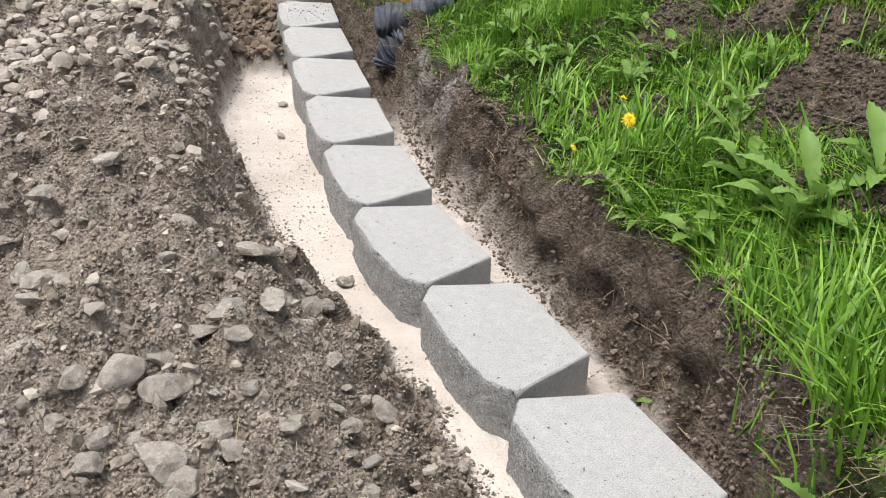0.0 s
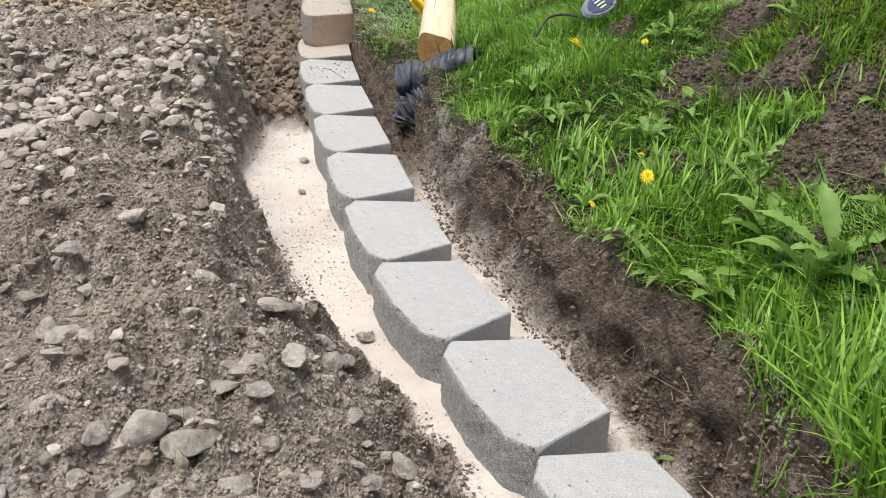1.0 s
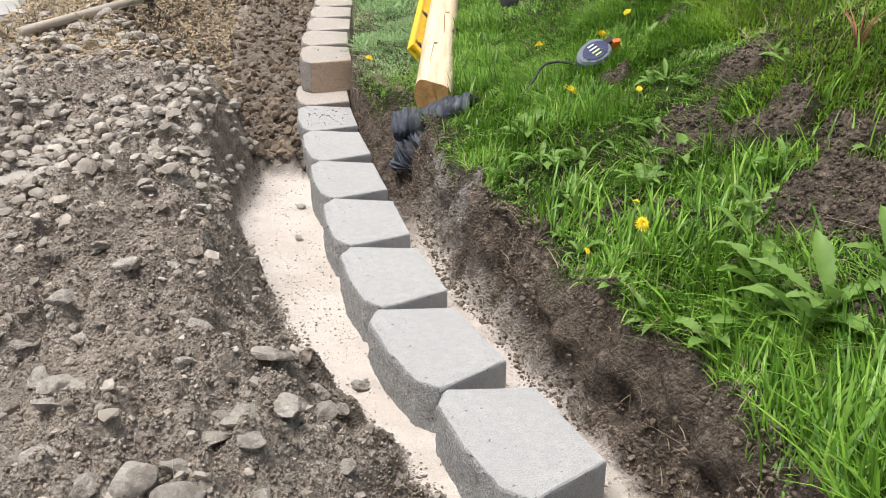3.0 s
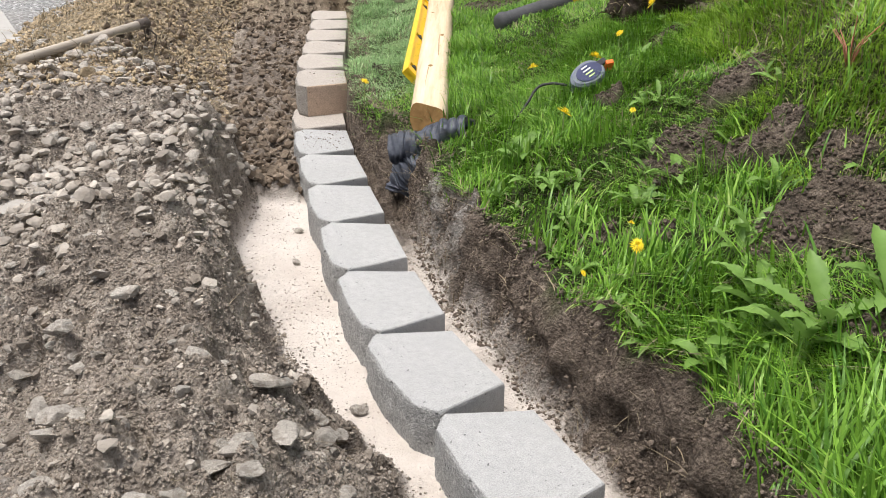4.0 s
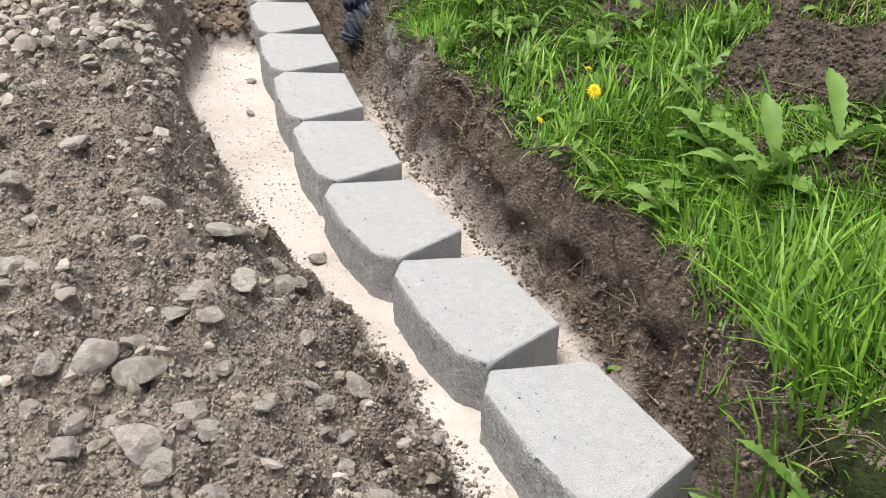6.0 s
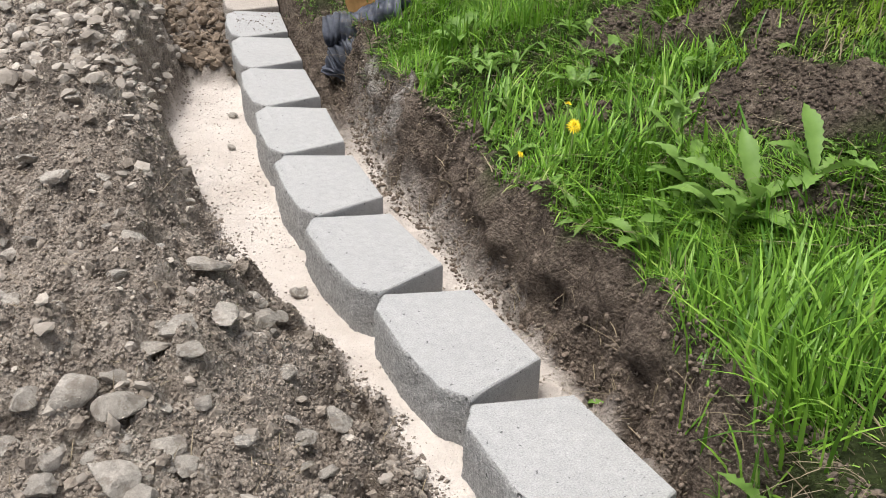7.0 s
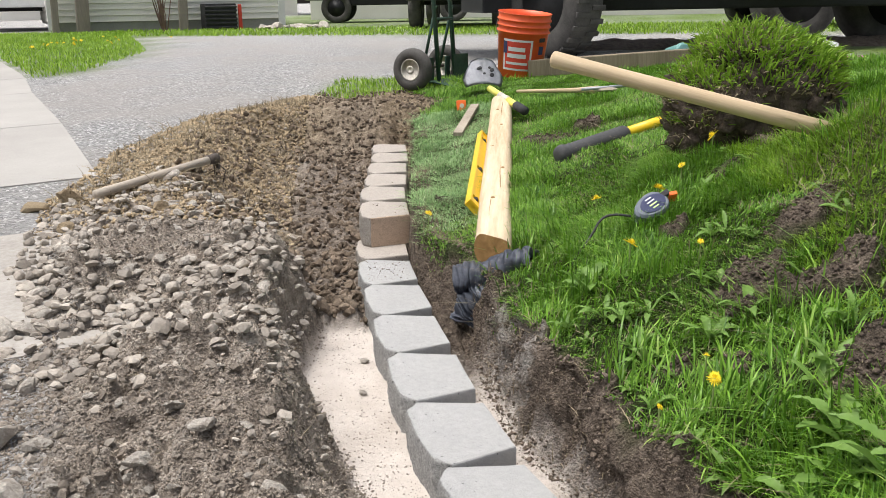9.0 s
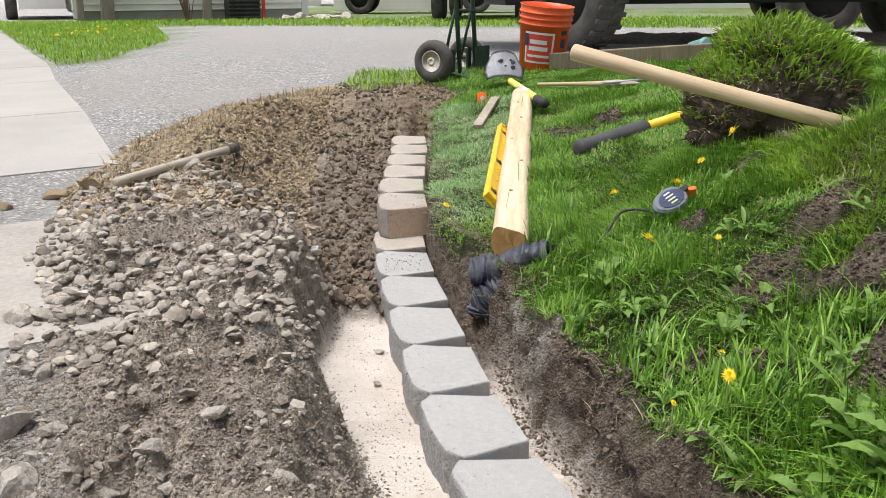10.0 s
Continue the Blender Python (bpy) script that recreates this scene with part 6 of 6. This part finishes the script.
x, y = front_a.x + fd.x * 3.15 + 0.12, front_a.y + fd.y * 3.15 - 0.35
crate = empty("air_conditioner", pose(x, y, 0.30, 0, 0, ang), "black louvred box standing against the house wall", "louvred box")
part("case", box(0.62, 0.5, 0.52, 0.02, pose(0, 0, 0.27)), BLACK, crate, "black case")
for k in range(6):
    part("louvre", box(0.64, 0.04, 0.03, 0.004, pose(0, -0.26, 0.07 + 0.08 * k, 25)), RUBBER, crate)
part("red_marker", box(0.07, 0.05, 0.5, 0.01, pose(0.40, -0.15, 0.26)), RED, crate, "faded red side strip")
# bare shrub
x, y = front_a.x + fd.x * 2.1 + 0.15, front_a.y + fd.y * 2.1 - 0.5
shrub = empty("shrub", pose(x, y, 0.30), "bare reddish twiggy shrub before the house", "shrub")
rnd = random.Random(6)
for k in range(16):
    a, l = rnd.uniform(0, 6.28), rnd.uniform(0.6, 1.3)
    o = rnd.uniform(0.08, 0.35)
    part("twig", tube([(0.04 * math.cos(a), 0.04 * math.sin(a), 0), (o * 0.5 * math.cos(a), o * 0.5 * math.sin(a), l * 0.5), (o * math.cos(a + 0.3), o * math.sin(a + 0.3), l)], 0.01, 5, [0.014, 0.010, 0.004]), TWIG, shrub)
for k in range(9):
    x, y = front_a.x + fd.x * (3.9 + 0.16 * k) + 0.35, front_a.y + fd.y * (3.9 + 0.16 * k) - 0.7 - 0.1 * (k % 3)
    ob = new("stone", ROCKS[k % 9])
    ob.matrix_world = pose(x, y, 0.36, 0, 0, 60 * k) @ Matrix.Scale(0.22 + 0.05 * (k % 3), 4)
    tagged(ob, "pale rough stone heaped beside the house", "stone", "stones by the house")

def road_wheel(parent, c, axis, R, W, lugs=0, lab="black rubber tyre"):
    inv = parent.matrix_world.inverted()
    m = inv @ along(c, Vector(c) + Vector(axis))[0]
    prof = [(R * 0.58, -W * 0.42), (R * 0.75, -W * 0.5), (R * 0.93, -W * 0.48), (R, -W * 0.38), (R, W * 0.38), (R * 0.93, W * 0.48), (R * 0.75, W * 0.5), (R * 0.58, W * 0.42)]
    wheel = part("wheel", lathe(prof, 48, m, True), TYRE, parent, lab, True)
    part("rim", lathe([(R * 0.59, -W * 0.42), (R * 0.55, -W * 0.30), (R * 0.30, -W * 0.12), (R * 0.26, -W * 0.32), (R * 0.12, -W * 0.36), (R * 0.12, W * 0.3), (R * 0.59, W * 0.42)], 32, m), BLACK, wheel, "dark steel rim", True)
    for k in range(8 if lugs else 0):
        a = 2 * math.pi * k / 8
        part("wheel_nut", lathe([(R * 0.045, -W * 0.34), (R * 0.035, -W * 0.40)], 6, m @ Matrix.Translation((R * 0.2 * math.cos(a), R * 0.2 * math.sin(a), 0))), IRON, wheel)
    for k in range(lugs):
        a = 2 * math.pi * k / lugs
        for s in (-1, 1):
            part("tread_lug", box(R * 0.05, R * 0.085, W * 0.44, 0.004, m @ pose(0, 0, 0, 0, 0, math.degrees(a + (0.5 * 2 * math.pi / lugs if s > 0 else 0))) @ pose(R * 1.0, 0, s * W * 0.25)), TYRE, wheel)
    return wheel


# the big black truck: its near wheels and underside
truck = empty("truck", pose(0.5, 8.7, 0.315), "large black off-road truck parked beyond the lawn", "truck")
tinv = truck.matrix_world.inverted()
tx_dir = Vector((0.965, 0.26, 0))
t_ax = Vector((-0.26, 0.965, 0))
c0 = Vector((0.36, 8.75, 0.315 + 0.48))
road_wheel(truck, c0, Vector((0.80, 0.60, 0)), 0.48, 0.32, 26, "dusty knobbly off-road tyre")
c1 = c0 + tx_dir * 3.9 + t_ax * 1.0
road_wheel(truck, c1, t_ax, 0.53, 0.34, 0, "dark off-road tyre")
road_wheel(truck, c1 + t_ax * 1.75, t_ax, 0.53, 0.34, 0, "dark off-road tyre")
ta = math.degrees(math.atan2(tx_dir.y, tx_dir.x))
mid = c0 + tx_dir * 1.6 + t_ax * 0.85
part("body", box(5.4, 1.9, 1.3, 0.08, tinv @ pose(mid.x, mid.y, 0.315 + 1.72, 0, 0, ta)), BLACK, truck, "black body side")
part("chassis", box(4.9, 0.9, 0.55, 0.02, tinv @ pose(mid.x + 0.3, mid.y, 0.315 + 0.66, 0, 0, ta)), BLACK, truck, "black chassis")
f0 = c0 + tx_dir * 0.62 - t_ax * 0.08
part("mud_flap", box(0.55, 0.30, 0.62, 0.02, tinv @ pose(f0.x, f0.y, 0.315 + 0.86, 0, 0, ta)), BLACK, truck, "black step box")
f1 = c0 + tx_dir * 2.3
part("tank", box(1.0, 0.45, 0.42, 0.06, tinv @ pose(f1.x, f1.y, 0.315 + 0.78, 0, 0, ta)), BLACK, truck, "black side tank")
part("axle_housing", tube([tinv @ c0, tinv @ (c0 + t_ax * 1.7)], 0.10, 12), IRON, truck, "rusty axle", True)


def pickup(x, y, turn, paint, label, plate=False):
    ob = empty("pickup", pose(x, y, 0.315, 0, 0, turn), label, "pickup")
    W = ob.matrix_world
    part("body", box(4.6, 1.8, 0.62, 0.12, pose(0, 0, 0.86)), paint, ob, "body side")
    part("sill", box(2.2, 1.7, 0.16, 0.03, pose(0, 0, 0.50)), BLACK, ob, "dark sill")
    part("cab", box(1.9, 1.6, 0.60, 0.14, pose(-0.1, 0, 1.42)), paint, ob, "cab")
    part("windscreen", box(0.03, 1.35, 0.42, 0.01, pose(0.84, 0, 1.42, 0, -18, 0)), BLACK, ob, "dark glass")
    for s in (-1, 1):
        part("side_window", box(1.4, 0.02, 0.34, 0.01, pose(-0.1, s * 0.80, 1.46)), BLACK, ob, "dark glass")
        part("headlight", box(0.05, 0.34, 0.18, 0.03, pose(2.29, s * 0.62, 0.98)), LAMP, ob, "clear headlight")
    part("bumper", box(0.16, 1.7, 0.20, 0.04, pose(2.32, 0, 0.60)), LAMP if paint is SILVER else BLACK, ob, "bumper")
    part("grille", box(0.05, 0.8, 0.2, 0.02, pose(2.30, 0, 0.95)), BLACK, ob, "dark grille")
    if plate:
        part("plate", box(0.02, 0.32, 0.16, 0.004, pose(2.42, 0, 0.62)), WHITE, ob, "pale blank plate")
    for px in (-1.45, 1.45):
        for s in (-1, 1):
            c = W @ Vector((px, s * 0.78, 0.37))
            road_wheel(ob, c, (W.to_3x3() @ Vector((0, s * -1.0, 0))), 0.37, 0.24)
    return ob


pickup(-2.9, 25.6, 4, OLIVE, "faded grey-green pickup parked behind the drive")
pickup(-0.95, 20.4, -92, OLIVE, "second grey-green pickup parked beside the first", True)
pickup(-11.3, 22.6, -62, SILVER, "silver pickup parked at the kerb past the house")
ob = pickup(5.5, 16.6, 8, BLACK, "black pickup parked behind the big truck")
# plain houses that close the street behind
for x, y, w, h, a in ((2.0, 34.0, 16, 5.0, 0), (-16.0, 44.0, 12, 5.5, 20), (16.0, 26.0, 12, 5.0, -40)):
    hb = empty("house", pose(x, y, 0.30, 0, 0, a), "plain pale house far beyond the parked vehicles", "house", "far houses")
    part("wall", box(w, 8, h, 0.02, pose(0, 0, h / 2)), SIDING, hb, "pale wall")
    part("roof", box(w + 0.8, 8.8, 0.3, 0.05, pose(0, 0, h + 0.15)), ROOF, hb, "dark roof")

bed = soup("planting_bed", [(0.55 + 3.4 * (i / 40), 9.75 + 0.9 * (j / 8) + 0.25 * (i / 40), 0.30 + (0.10 + 0.05 * noise.noise((i * 0.6, j * 0.6, 2))) * math.sin(math.pi * j / 8)) for j in range(9) for i in range(41)],
           [(j * 41 + i, j * 41 + i + 1, (j + 1) * 41 + i + 1, (j + 1) * 41 + i) for j in range(8) for i in range(40)], CLOD, False)
tagged(bed, "low ridge of dark bare earth beyond the beam", "earth bed", kind="structure")
